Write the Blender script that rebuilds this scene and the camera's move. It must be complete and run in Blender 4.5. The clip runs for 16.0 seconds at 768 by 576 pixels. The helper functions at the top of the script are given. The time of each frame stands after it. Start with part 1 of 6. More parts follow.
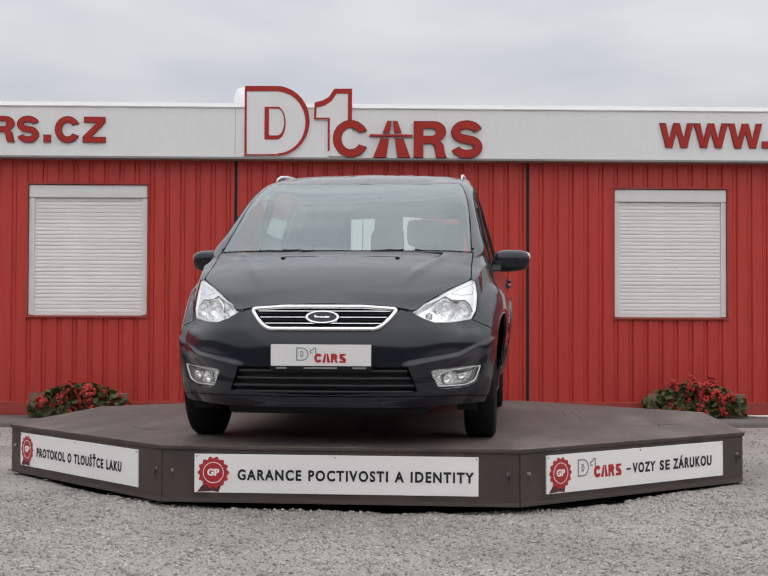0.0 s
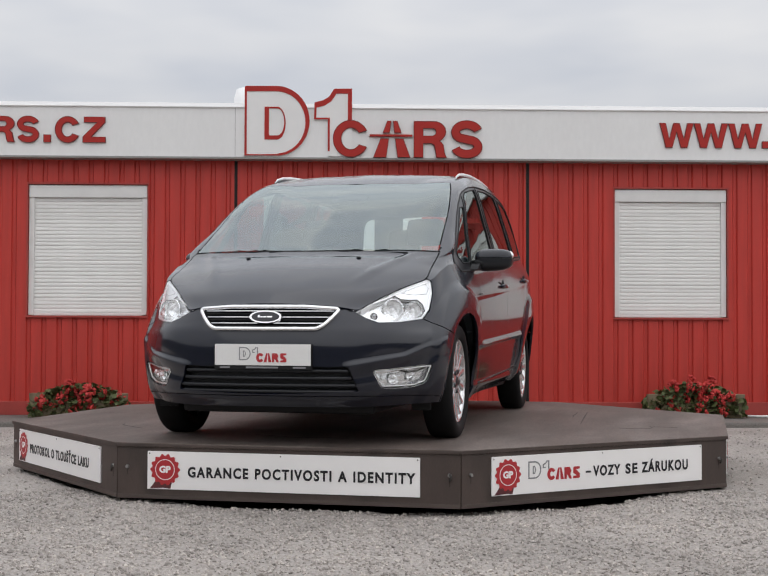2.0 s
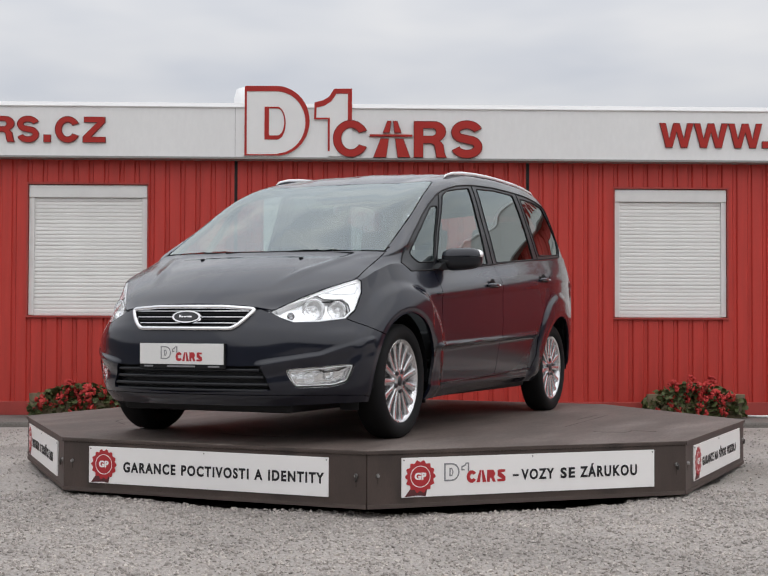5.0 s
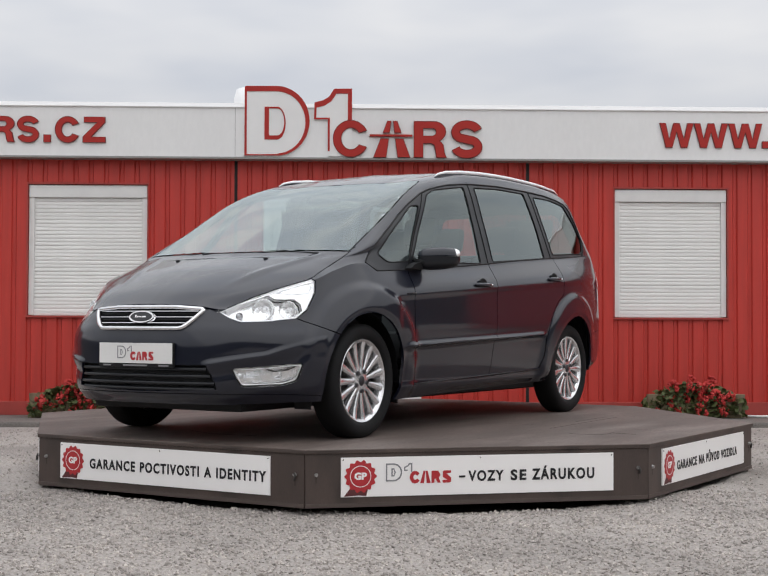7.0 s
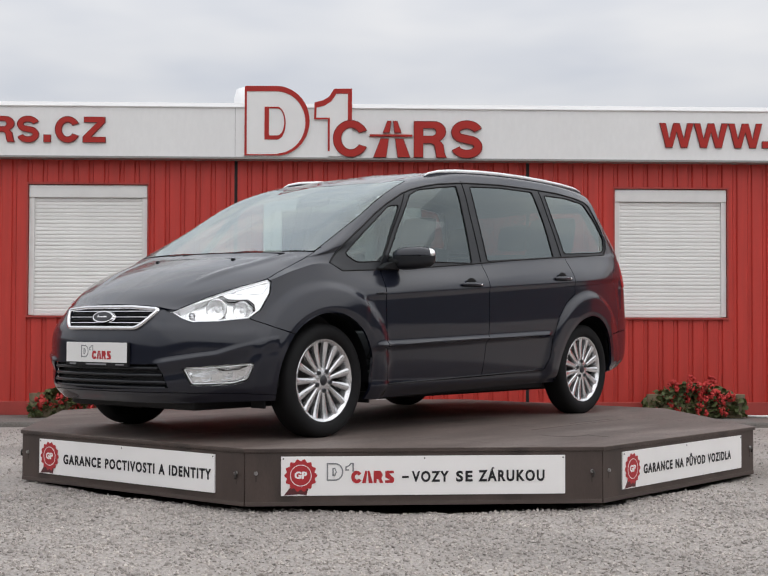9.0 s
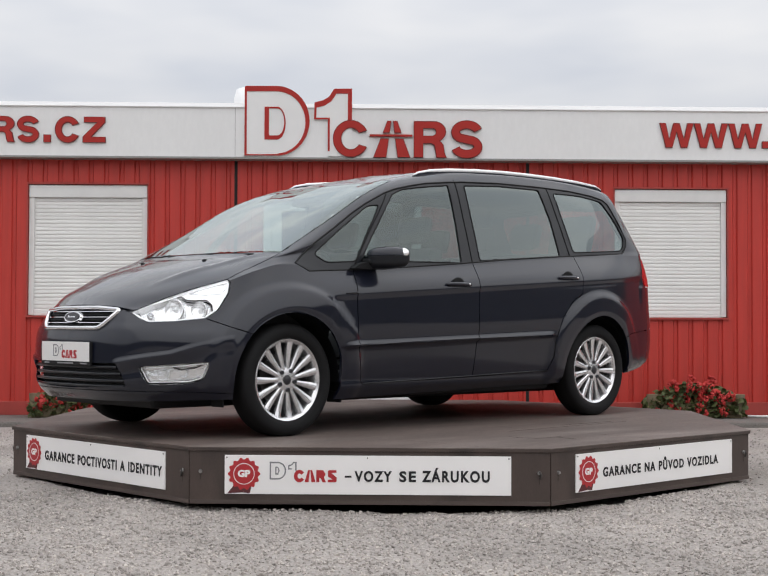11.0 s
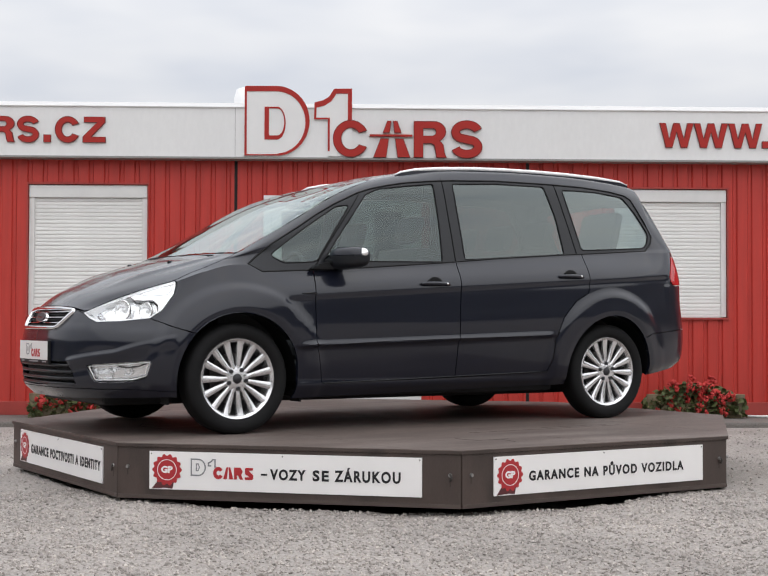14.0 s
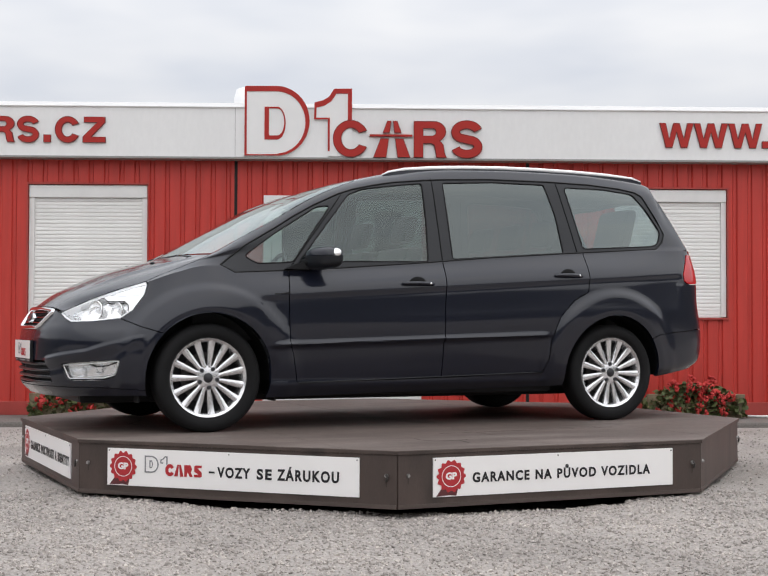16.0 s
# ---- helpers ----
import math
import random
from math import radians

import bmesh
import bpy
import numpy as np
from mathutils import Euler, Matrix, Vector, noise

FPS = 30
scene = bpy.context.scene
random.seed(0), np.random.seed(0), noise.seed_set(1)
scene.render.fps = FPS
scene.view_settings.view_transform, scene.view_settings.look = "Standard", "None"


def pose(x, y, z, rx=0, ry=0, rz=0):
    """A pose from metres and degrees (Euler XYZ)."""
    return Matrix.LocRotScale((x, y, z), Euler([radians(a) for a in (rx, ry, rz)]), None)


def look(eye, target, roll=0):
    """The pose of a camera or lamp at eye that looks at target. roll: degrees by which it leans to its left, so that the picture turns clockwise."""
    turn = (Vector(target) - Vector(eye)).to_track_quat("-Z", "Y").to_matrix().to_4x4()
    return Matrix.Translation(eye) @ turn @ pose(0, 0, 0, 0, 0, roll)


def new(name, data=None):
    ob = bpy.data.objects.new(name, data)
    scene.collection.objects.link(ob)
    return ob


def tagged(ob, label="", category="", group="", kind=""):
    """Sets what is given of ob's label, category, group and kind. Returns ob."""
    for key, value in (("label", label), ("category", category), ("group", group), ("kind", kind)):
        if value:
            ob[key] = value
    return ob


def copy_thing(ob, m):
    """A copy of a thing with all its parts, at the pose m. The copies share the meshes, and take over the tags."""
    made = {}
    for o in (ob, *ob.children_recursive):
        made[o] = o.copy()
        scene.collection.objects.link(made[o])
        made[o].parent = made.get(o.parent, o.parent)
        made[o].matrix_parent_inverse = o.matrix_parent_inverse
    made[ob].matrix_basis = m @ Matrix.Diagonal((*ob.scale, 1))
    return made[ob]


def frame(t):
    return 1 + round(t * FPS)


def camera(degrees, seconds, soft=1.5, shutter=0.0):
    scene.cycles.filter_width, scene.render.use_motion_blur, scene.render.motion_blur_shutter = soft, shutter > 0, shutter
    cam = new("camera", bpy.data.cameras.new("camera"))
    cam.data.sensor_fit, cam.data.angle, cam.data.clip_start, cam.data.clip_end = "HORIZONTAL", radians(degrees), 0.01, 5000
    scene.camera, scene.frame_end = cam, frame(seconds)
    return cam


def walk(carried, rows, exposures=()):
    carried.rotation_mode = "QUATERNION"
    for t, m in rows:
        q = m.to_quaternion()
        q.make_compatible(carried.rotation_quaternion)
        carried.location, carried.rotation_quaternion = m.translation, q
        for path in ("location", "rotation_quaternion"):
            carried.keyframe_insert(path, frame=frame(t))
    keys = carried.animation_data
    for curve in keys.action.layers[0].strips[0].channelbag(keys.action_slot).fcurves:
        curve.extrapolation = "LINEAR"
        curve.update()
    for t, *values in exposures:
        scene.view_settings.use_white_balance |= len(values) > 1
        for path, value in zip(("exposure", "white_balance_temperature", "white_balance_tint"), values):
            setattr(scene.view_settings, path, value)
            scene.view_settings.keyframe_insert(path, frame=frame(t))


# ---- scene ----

# ---------------------------------------------------------------- camera
cam = camera(31.54, 16.0, soft=1.3)
EYE = Vector((0.0, -9.465, 0.979))
AIM = EYE + Vector((0.000583, 0.99963, 0.027182)) * 10
walk(cam, [(0.0, look(EYE, AIM, 0.19)), (16.0, look(EYE, AIM, 0.19))], exposures=[(0.0, 0.02), (4.0, 0.04), (8.0, 0.10), (12.0, 0.20), (16.0, 0.30)])

# ---------------------------------------------------------------- sky, sun, exposure
SUN_UP, SUN_TURN = radians(52), radians(150)


def overcast():
    world = bpy.data.worlds.new("overcast_sky")
    world.use_nodes = True
    scene.world = world
    nt = world.node_tree
    nt.nodes.clear()
    out = nt.nodes.new("ShaderNodeOutputWorld")
    sky = nt.nodes.new("ShaderNodeTexSky")
    sky.sky_type, sky.sun_disc = "NISHITA", False
    sky.sun_elevation, sky.sun_rotation = SUN_UP, SUN_TURN
    sky.dust_density, sky.air_density, sky.ozone_density = 4.0, 1.2, 1.0
    blue = nt.nodes.new("ShaderNodeBackground")
    blue.inputs[1].default_value = 0.05
    nt.links.new(sky.outputs[0], blue.inputs[0])
    co = nt.nodes.new("ShaderNodeTexCoord")
    sep = nt.nodes.new("ShaderNodeSeparateXYZ")
    nt.links.new(co.outputs["Generated"], sep.inputs[0])
    # cloud deck: brighter towards the zenith, soft grey banks
    up = nt.nodes.new("ShaderNodeMapRange")
    up.inputs[1].default_value, up.inputs[2].default_value = 0.0, 1.0
    up.inputs[3].default_value, up.inputs[4].default_value = 0.56, 1.35
    nt.links.new(sep.outputs[2], up.inputs[0])
    mp = nt.nodes.new("ShaderNodeMapping")
    mp.inputs["Scale"].default_value = (3.2, 3.2, 11.0)
    mp.inputs["Location"].default_value = (0.35, 0.0, 0.4)
    nt.links.new(co.outputs["Generated"], mp.inputs[0])
    nz = nt.nodes.new("ShaderNodeTexNoise")
    nz.inputs["Scale"].default_value, nz.inputs["Detail"].default_value, nz.inputs["Roughness"].default_value = 1.7, 3.0, 0.45
    nt.links.new(mp.outputs[0], nz.inputs[0])
    bank = nt.nodes.new("ShaderNodeMapRange")
    bank.inputs[1].default_value, bank.inputs[2].default_value = 0.3, 0.7
    bank.inputs[3].default_value, bank.inputs[4].default_value = 0.0, 1.0
    nt.links.new(nz.outputs[0], bank.inputs[0])
    tint = nt.nodes.new("ShaderNodeMixRGB")
    tint.inputs[1].default_value, tint.inputs[2].default_value = (0.84, 0.88, 0.97, 1), (1.12, 1.12, 1.14, 1)
    nt.links.new(bank.outputs[0], tint.inputs[0])
    cloud = nt.nodes.new("ShaderNodeBackground")
    nt.links.new(tint.outputs[0], cloud.inputs[0])
    nt.links.new(up.outputs[0], cloud.inputs[1])
    mix = nt.nodes.new("ShaderNodeMixShader")
    mix.inputs[0].default_value = 0.93
    nt.links.new(blue.outputs[0], mix.inputs[1])
    nt.links.new(cloud.outputs[0], mix.inputs[2])
    nt.links.new(mix.outputs[0], out.inputs[0])


overcast()
sun = new("sun", bpy.data.lights.new("sun", "SUN"))
sun.data.energy, sun.data.angle, sun.data.color = 0.9, radians(130), (1.0, 0.98, 0.95)
sun.matrix_world = look((0, 0, 30), Vector((0, 0, 30)) - Vector((math.sin(SUN_TURN) * math.cos(SUN_UP), math.cos(SUN_TURN) * math.cos(SUN_UP), math.sin(SUN_UP))))


# ---------------------------------------------------------------- materials
def material(name, base, rough=0.5, metal=0.0, vary=0.0, scale=8.0, fine=0.0, fine_scale=120.0, bump=0.0, bump_scale=60.0, coat=0.0, spec=0.5, island=0.0, per_piece=0.0, streak=(1, 1, 1), second=None, second_at=(0.5, 0.7)):
    """A surface with a broad and a fine variation of its colour, an optional stain colour and a fine relief."""
    m = bpy.data.materials.new(name)
    m.use_nodes = True
    nt = m.node_tree
    b = nt.nodes["Principled BSDF"]
    b.inputs["Base Color"].default_value = (*base, 1)
    b.inputs["Roughness"].default_value, b.inputs["Metallic"].default_value = rough, metal
    b.inputs["Coat Weight"].default_value = coat
    b.inputs["Coat Roughness"].default_value = 0.04
    b.inputs["Specular IOR Level"].default_value = spec
    if not (vary or fine or bump or per_piece or island or second):
        return m
    co = nt.nodes.new("ShaderNodeTexCoord")
    mp = nt.nodes.new("ShaderNodeMapping")
    mp.inputs["Scale"].default_value = streak
    nt.links.new(co.outputs["Object"], mp.inputs[0])

    def field(s, detail=4.0):
        n = nt.nodes.new("ShaderNodeTexNoise")
        n.inputs["Scale"].default_value, n.inputs["Detail"].default_value = s, detail
        nt.links.new(mp.outputs[0], n.inputs[0])
        return n.outputs[0]

    value = None

    def add(sock, amount):
        nonlocal value
        r = nt.nodes.new("ShaderNodeMapRange")
        r.inputs[1].default_value, r.inputs[2].default_value = 0.25, 0.75
        r.inputs[3].default_value, r.inputs[4].default_value = 1 - amount, 1 + amount
        nt.links.new(sock, r.inputs[0])
        if value is None:
            value = r.outputs[0]
        else:
            x = nt.nodes.new("ShaderNodeMath")
            x.operation = "MULTIPLY"
            nt.links.new(value, x.inputs[0])
            nt.links.new(r.outputs[0], x.inputs[1])
            value = x.outputs[0]

    if vary:
        add(field(scale), vary)
    if fine:
        add(field(fine_scale, 2.0), fine)
    if per_piece:
        info = nt.nodes.new("ShaderNodeObjectInfo")
        add(info.outputs["Random"], per_piece)
    if island:
        geo = nt.nodes.new("ShaderNodeNewGeometry")
        add(geo.outputs["Random Per Island"], island)
    colour = nt.nodes.new("ShaderNodeRGB")
    colour.outputs[0].default_value = (*base, 1)
    sock = colour.outputs[0]
    if second:
        r = nt.nodes.new("ShaderNodeMapRange")
        r.inputs[1].default_value, r.inputs[2].default_value = second_at
        nt.links.new(field(scale * 0.6, 6.0), r.inputs[0])
        x = nt.nodes.new("ShaderNodeMixRGB")
        x.inputs[2].default_value = (*second, 1)
        nt.links.new(r.outputs[0], x.inputs[0])
        nt.links.new(sock, x.inputs[1])
        sock = x.outputs[0]
    if value is not None:
        h = nt.nodes.new("ShaderNodeVectorMath")
        h.operation = "SCALE"
        nt.links.new(sock, h.inputs[0])
        nt.links.new(value, h.inputs["Scale"])
        sock = h.outputs[0]
    nt.links.new(sock, b.inputs["Base Color"])
    if bump:
        bp = nt.nodes.new("ShaderNodeBump")
        bp.inputs["Strength"].default_value, bp.inputs["Distance"].default_value = bump, 0.01
        nt.links.new(field(bump_scale, 5.0), bp.inputs["Height"])
        nt.links.new(bp.outputs[0], b.inputs["Normal"])
    return m


def glass(name, tint, rough=0.0, ior=1.45, sheen=(1, 1, 1), coated=None):
    """A thin pane: clear with a tint, and the sky's reflection on top."""
    m = bpy.data.materials.new(name)
    m.use_nodes = True
    nt = m.node_tree
    nt.nodes.clear()
    out = nt.nodes.new("ShaderNodeOutputMaterial")
    clear = nt.nodes.new("ShaderNodeBsdfTransparent")
    clear.inputs[0].default_value = (*tint, 1)
    gloss = nt.nodes.new("ShaderNodeBsdfGlossy")
    gloss.inputs["Roughness"].default_value = rough
    gloss.inputs["Color"].default_value = (*sheen, 1)
    mix = nt.nodes.new("ShaderNodeMixShader")
    # the gloss grows from its head-on value towards a grazing view, alike from both sides of the pane
    head_on = 0.0 if coated else ((ior - 1) / (ior + 1)) ** 2
    rise, power = coated or (0.6, 2.5)
    lw = nt.nodes.new("ShaderNodeLayerWeight")
    lw.inputs[0].default_value = 0.5
    grow = nt.nodes.new("ShaderNodeMath")
    grow.operation = "POWER"
    grow.inputs[1].default_value = power
    nt.links.new(lw.outputs["Facing"], grow.inputs[0])
    amount = nt.nodes.new("ShaderNodeMath")
    amount.operation = "MULTIPLY_ADD"
    amount.inputs[1].default_value, amount.inputs[2].default_value = rise, head_on
    nt.links.new(grow.outputs[0], amount.inputs[0])
    nt.links.new(amount.outputs[0], mix.inputs[0])
    nt.links.new(clear.outputs[0], mix.inputs[1])
    nt.links.new(gloss.outputs[0], mix.inputs[2])
    nt.links.new(mix.outputs[0], out.inputs[0])
    return m


RED_SHEET = material("red_painted_sheet", (0.480, 0.0345, 0.0235), 0.5, vary=0.12, scale=3.0, fine=0.05, fine_scale=40, bump=0.05, bump_scale=25, streak=(6, 6, 0.5))
RED_DULL = material("red_painted_plinth", (0.36, 0.045, 0.035), 0.6, vary=0.15, scale=4.0, fine=0.06)
JOINT_BLACK = material("black_joint_strip", (0.012, 0.010, 0.010), 0.7)
WHITE_PANEL = material("white_fascia_panel", (0.775, 0.772, 0.765), 0.45, vary=0.025, scale=1.2, fine=0.02, fine_scale=30, streak=(1, 1, 0.4))
WHITE_TRIM = material("bright_white_trim", (0.90, 0.90, 0.90), 0.35, fine=0.02)
GREY_TRIM = material("grey_drip_trim", (0.26, 0.25, 0.235), 0.5, vary=0.1, scale=3.0, fine=0.04)
WHITE_SLAT = material("white_shutter_slat", (0.82, 0.812, 0.79), 0.45, vary=0.04, scale=4.0, per_piece=0.03)
WHITE_FRAME = material("white_plastic_frame", (0.76, 0.755, 0.74), 0.4, vary=0.05, scale=6.0)
SIGN_RED = material("red_sign_face", (0.380, 0.026, 0.020), 0.5, spec=0.25, vary=0.06, scale=5.0)
SIGN_EDGE = material("dark_red_sign_edge", (0.150, 0.016, 0.014), 0.55, spec=0.25)
SIGN_WHITE = material("white_sign_face", (0.77, 0.765, 0.755), 0.45, vary=0.04, scale=3.0)
GRAVEL = material("grey_gravel_ground", (0.334, 0.304, 0.280), 0.95, vary=0.20, scale=0.9, fine=0.34, fine_scale=60, bump=1.0, bump_scale=55, second=(0.20, 0.178, 0.155), second_at=(0.55, 0.80))
STONE = material("crushed_grey_stone", (0.392, 0.356, 0.327), 0.95, vary=0.20, scale=0.9, fine=0.15, fine_scale=18, bump=0.2, bump_scale=160, island=0.26)
PAVING = material("dusty_asphalt_strip", (0.17, 0.155, 0.142), 0.95, vary=0.2, scale=1.5, fine=0.25, fine_scale=60, bump=0.3, bump_scale=90)
DECK_PLY = material("worn_brown_deck_board", (0.120, 0.094, 0.083), 0.60, spec=0.22, vary=0.24, scale=2.0, fine=0.20, fine_scale=40, bump=0.08, bump_scale=90, streak=(0.6, 2.4, 1), second=(0.178, 0.148, 0.134), second_at=(0.48, 0.75))
DECK_SIDE = material("brown_film_faced_plywood", (0.062, 0.043, 0.036), 0.5, vary=0.28, scale=2.5, fine=0.10, fine_scale=60, streak=(2.2, 2.2, 0.7), second=(0.030, 0.021, 0.018), second_at=(0.54, 0.80))
SKIRT = material("weathered_grey_brown_board", (0.072, 0.052, 0.044), 0.6, vary=0.25, scale=3.0, fine=0.1, fine_scale=60, streak=(0.6, 1, 4))
RUST = material("dark_rust_stain", (0.035, 0.024, 0.020), 0.7, vary=0.3, scale=20.0)
STEEL_DARK = material("dark_steel", (0.05, 0.045, 0.042), 0.6, metal=0.3)
BOARD_WHITE = material("white_banner_board", (0.86, 0.84, 0.825), 0.4, vary=0.03, scale=3.0)
INK = material("black_print", (0.007, 0.007, 0.009), 0.5)
SEAL_RED = material("red_print", (0.42, 0.022, 0.028), 0.45)
SEAL_DARK = material("dark_red_ribbon_print", (0.10, 0.022, 0.024), 0.5)
PRINT_GREY = material("grey_print", (0.22, 0.22, 0.23), 0.5)
# mottled dark tone for the added, unseen walls that the paint reflects
DARK_BAFFLE = material("mottled_dark_baffle", (0.045, 0.048, 0.036), 0.9, vary=0.3, scale=0.5, fine=0.3, fine_scale=3.0)
LEAF = material("geranium_leaf", (0.075, 0.092, 0.028), 0.6, vary=0.35, scale=14.0)
DRY_LEAF = material("dry_grass_leaf", (0.22, 0.17, 0.08), 0.7, vary=0.3, scale=14.0)
BLOSSOM = material("red_geranium_blossom", (0.50, 0.040, 0.036), 0.65, vary=0.25, scale=25.0)
TERRACOTTA = material("weathered_brown_planter", (0.20, 0.16, 0.10), 0.8, vary=0.25, scale=10.0)


# ---------------------------------------------------------------- mesh helpers
def mesh_object(name, bm, mat, smooth=False, angle=None):
    me = bpy.data.meshes.new(name)
    bm.normal_update()
    bm.to_mesh(me)
    bm.free()
    me.materials.append(mat)
    if smooth:
        me.shade_smooth()
        if angle:
            me.set_sharp_from_angle(angle=radians(angle))
    return new(name, me)


def part(name, bm, mat, parent, label="", smooth=False, angle=None):
    ob = mesh_object(name, bm, mat, smooth, angle)
    ob.parent = parent
    if label:
        tagged(ob, label)
    return ob


def shared(name, mesh, parent, m):
    ob = new(name, mesh)
    ob.parent = parent
    ob.matrix_basis = m
    return ob


def box(bm, x0, x1, y0, y1, z0, z1, bevel=0.0):
    r = bmesh.ops.create_cube(bm, size=1.0, matrix=Matrix.Translation(((x0 + x1) / 2, (y0 + y1) / 2, (z0 + z1) / 2)) @ Matrix.Diagonal((x1 - x0, y1 - y0, z1 - z0, 1)))
    if bevel:
        es = list({e for v in r["verts"] for e in v.link_edges})
        bmesh.ops.bevel(bm, geom=es, offset=bevel, segments=2, affect="EDGES", profile=0.6)
    return bm


def boxed(x0, x1, y0, y1, z0, z1, bevel=0.0):
    return box(bmesh.new(), x0, x1, y0, y1, z0, z1, bevel)


def prism(bm, outline, y0, y1, holes=()):
    """An outline in x, z made solid between y0 and y1, with holes through it."""
    loops = [outline, *holes]
    edges = []
    for loop in loops:
        vs = [bm.verts.new((x, y0, z)) for x, z in loop]
        edges += [bm.edges.new((vs[i], vs[(i + 1) % len(vs)])) for i in range(len(vs))]
    r = bmesh.ops.triangle_fill(bm, use_beauty=True, use_dissolve=False, edges=edges, normal=(0, -1, 0))
    faces = [f for f in r["geom"] if isinstance(f, bmesh.types.BMFace)]
    ex = bmesh.ops.extrude_face_region(bm, geom=faces)
    for v in ex["geom"]:
        if isinstance(v, bmesh.types.BMVert):
            v.co.y = y1
    bmesh.ops.recalc_face_normals(bm, faces=bm.faces)
    return bm


def arc(cx, cz, rx, rz, a0, a1, n=20):
    return [(cx + rx * math.cos(radians(a0 + (a1 - a0) * i / n)), cz + rz * math.sin(radians(a0 + (a1 - a0) * i / n))) for i in range(n + 1)]


def tube(bm, points, radius, n=8, cap=True):
    """A round bar along a line of points."""
    rings = []
    pts = [Vector(p) for p in points]
    for i, p in enumerate(pts):
        d = (pts[min(i + 1, len(pts) - 1)] - pts[max(i - 1, 0)]).normalized()
        a = d.cross(Vector((0, 0, 1)) if abs(d.z) < 0.9 else Vector((1, 0, 0))).normalized()
        b = d.cross(a)
        rr = radius[i] if isinstance(radius, (list, tuple)) else radius
        rings.append([bm.verts.new(p + a * rr * math.cos(k * math.tau / n) + b * rr * math.sin(k * math.tau / n)) for k in range(n)])
    for r0, r1 in zip(rings, rings[1:]):
        for k in range(n):
            bm.faces.new((r0[k], r0[(k + 1) % n], r1[(k + 1) % n], r1[k]))
    if cap:
        bm.faces.new(rings[0][::-1])
        bm.faces.new(rings[-1])
    bmesh.ops.recalc_face_normals(bm, faces=bm.faces)
    return bm


def lettering(text, width, height, depth, bold=0.0, spread=1.0):
    """Letters in x, z with the lower left corner at the origin, facing -y, scaled to a width and a height."""
    cu = bpy.data.curves.new("lettering", "FONT")
    cu.body, cu.size, cu.extrude, cu.offset, cu.resolution_u = text, 1.0, 0.02, bold, 4
    cu.space_character, cu.space_word = spread, 1.15
    ob = new("lettering", cu)
    me = bpy.data.meshes.new_from_object(ob.evaluated_get(bpy.context.evaluated_depsgraph_get()))
    bpy.data.objects.remove(ob)
    bpy.data.curves.remove(cu)
    bm = bmesh.new()
    bm.from_mesh(me)
    bpy.data.meshes.remove(me)
    lo = [min(v.co[i] for v in bm.verts) for i in range(3)]
    hi = [max(v.co[i] for v in bm.verts) for i in range(3)]
    for v in bm.verts:
        x, y, z = v.co
        v.co = ((x - lo[0]) / (hi[0] - lo[0]) * width, (0 if z > (lo[2] + hi[2]) / 2 else 1) * depth - depth, (y - lo[1]) / (hi[1] - lo[1]) * height)
    bmesh.ops.recalc_face_normals(bm, faces=bm.faces)
    return bm


# ---------------------------------------------------------------- ground
def heap(x, y, r):
    """Gravel heaped up against the turntable, less so at the middle of its front."""
    if r > 3.2:
        return 0.0
    side = min(1.0, max(0.0, (abs(x - 0.05) - 0.55) / 0.9))
    ring = math.exp(-((r - 2.42) / 0.20) ** 2)
    return ring * (0.014 * side + 0.010 * noise.noise((x * 2.4, y * 2.4, 5.0)) + 0.006 * noise.noise((x * 9, y * 9, 1.0)) - 0.012 * (1 - side))


def ground_sheet():
    bm = bmesh.new()
    xs = [-400, -120, -40, -14, -8] + [-6 + 0.1 * i for i in range(121)] + [8, 14, 40, 120, 400]
    ys = [-400, -120, -40, -14, -9, -6] + [-4.8 + 0.08 * i for i in range(105)] + [5, 8, 14, 40, 120, 400]
    grid = []
    for y in ys:
        row = []
        for x in xs:
            r = math.hypot(x, y)
            z = 0.0
            if abs(x) < 6.5 and -5 < y < 3.2:
                z = 0.018 * noise.noise((x * 1.3, y * 1.3, 2.0)) + 0.010 * noise.noise((x * 5, y * 5, 7.0))
                z += heap(x, y, r)
                z = min(z, 0.030) - 0.07 * max(0.0, min(1.0, (2.34 - r) / 0.3))
            row.append(bm.verts.new((x, y, z)))
        grid.append(row)
    for a, b in zip(grid, grid[1:]):
        for i in range(len(xs) - 1):
            bm.faces.new((a[i], a[i + 1], b[i + 1], b[i]))
    return tagged(mesh_object("ground", bm, GRAVEL, smooth=True), "grey crushed gravel yard around the turntable", "ground", kind="structure")


def ground_height(x, y):
    r = math.hypot(x, y)
    z = 0.018 * noise.noise((x * 1.3, y * 1.3, 2.0)) + 0.010 * noise.noise((x * 5, y * 5, 7.0))
    z += heap(x, y, r)
    return min(z, 0.030) - 0.07 * max(0.0, min(1.0, (2.34 - r) / 0.3))


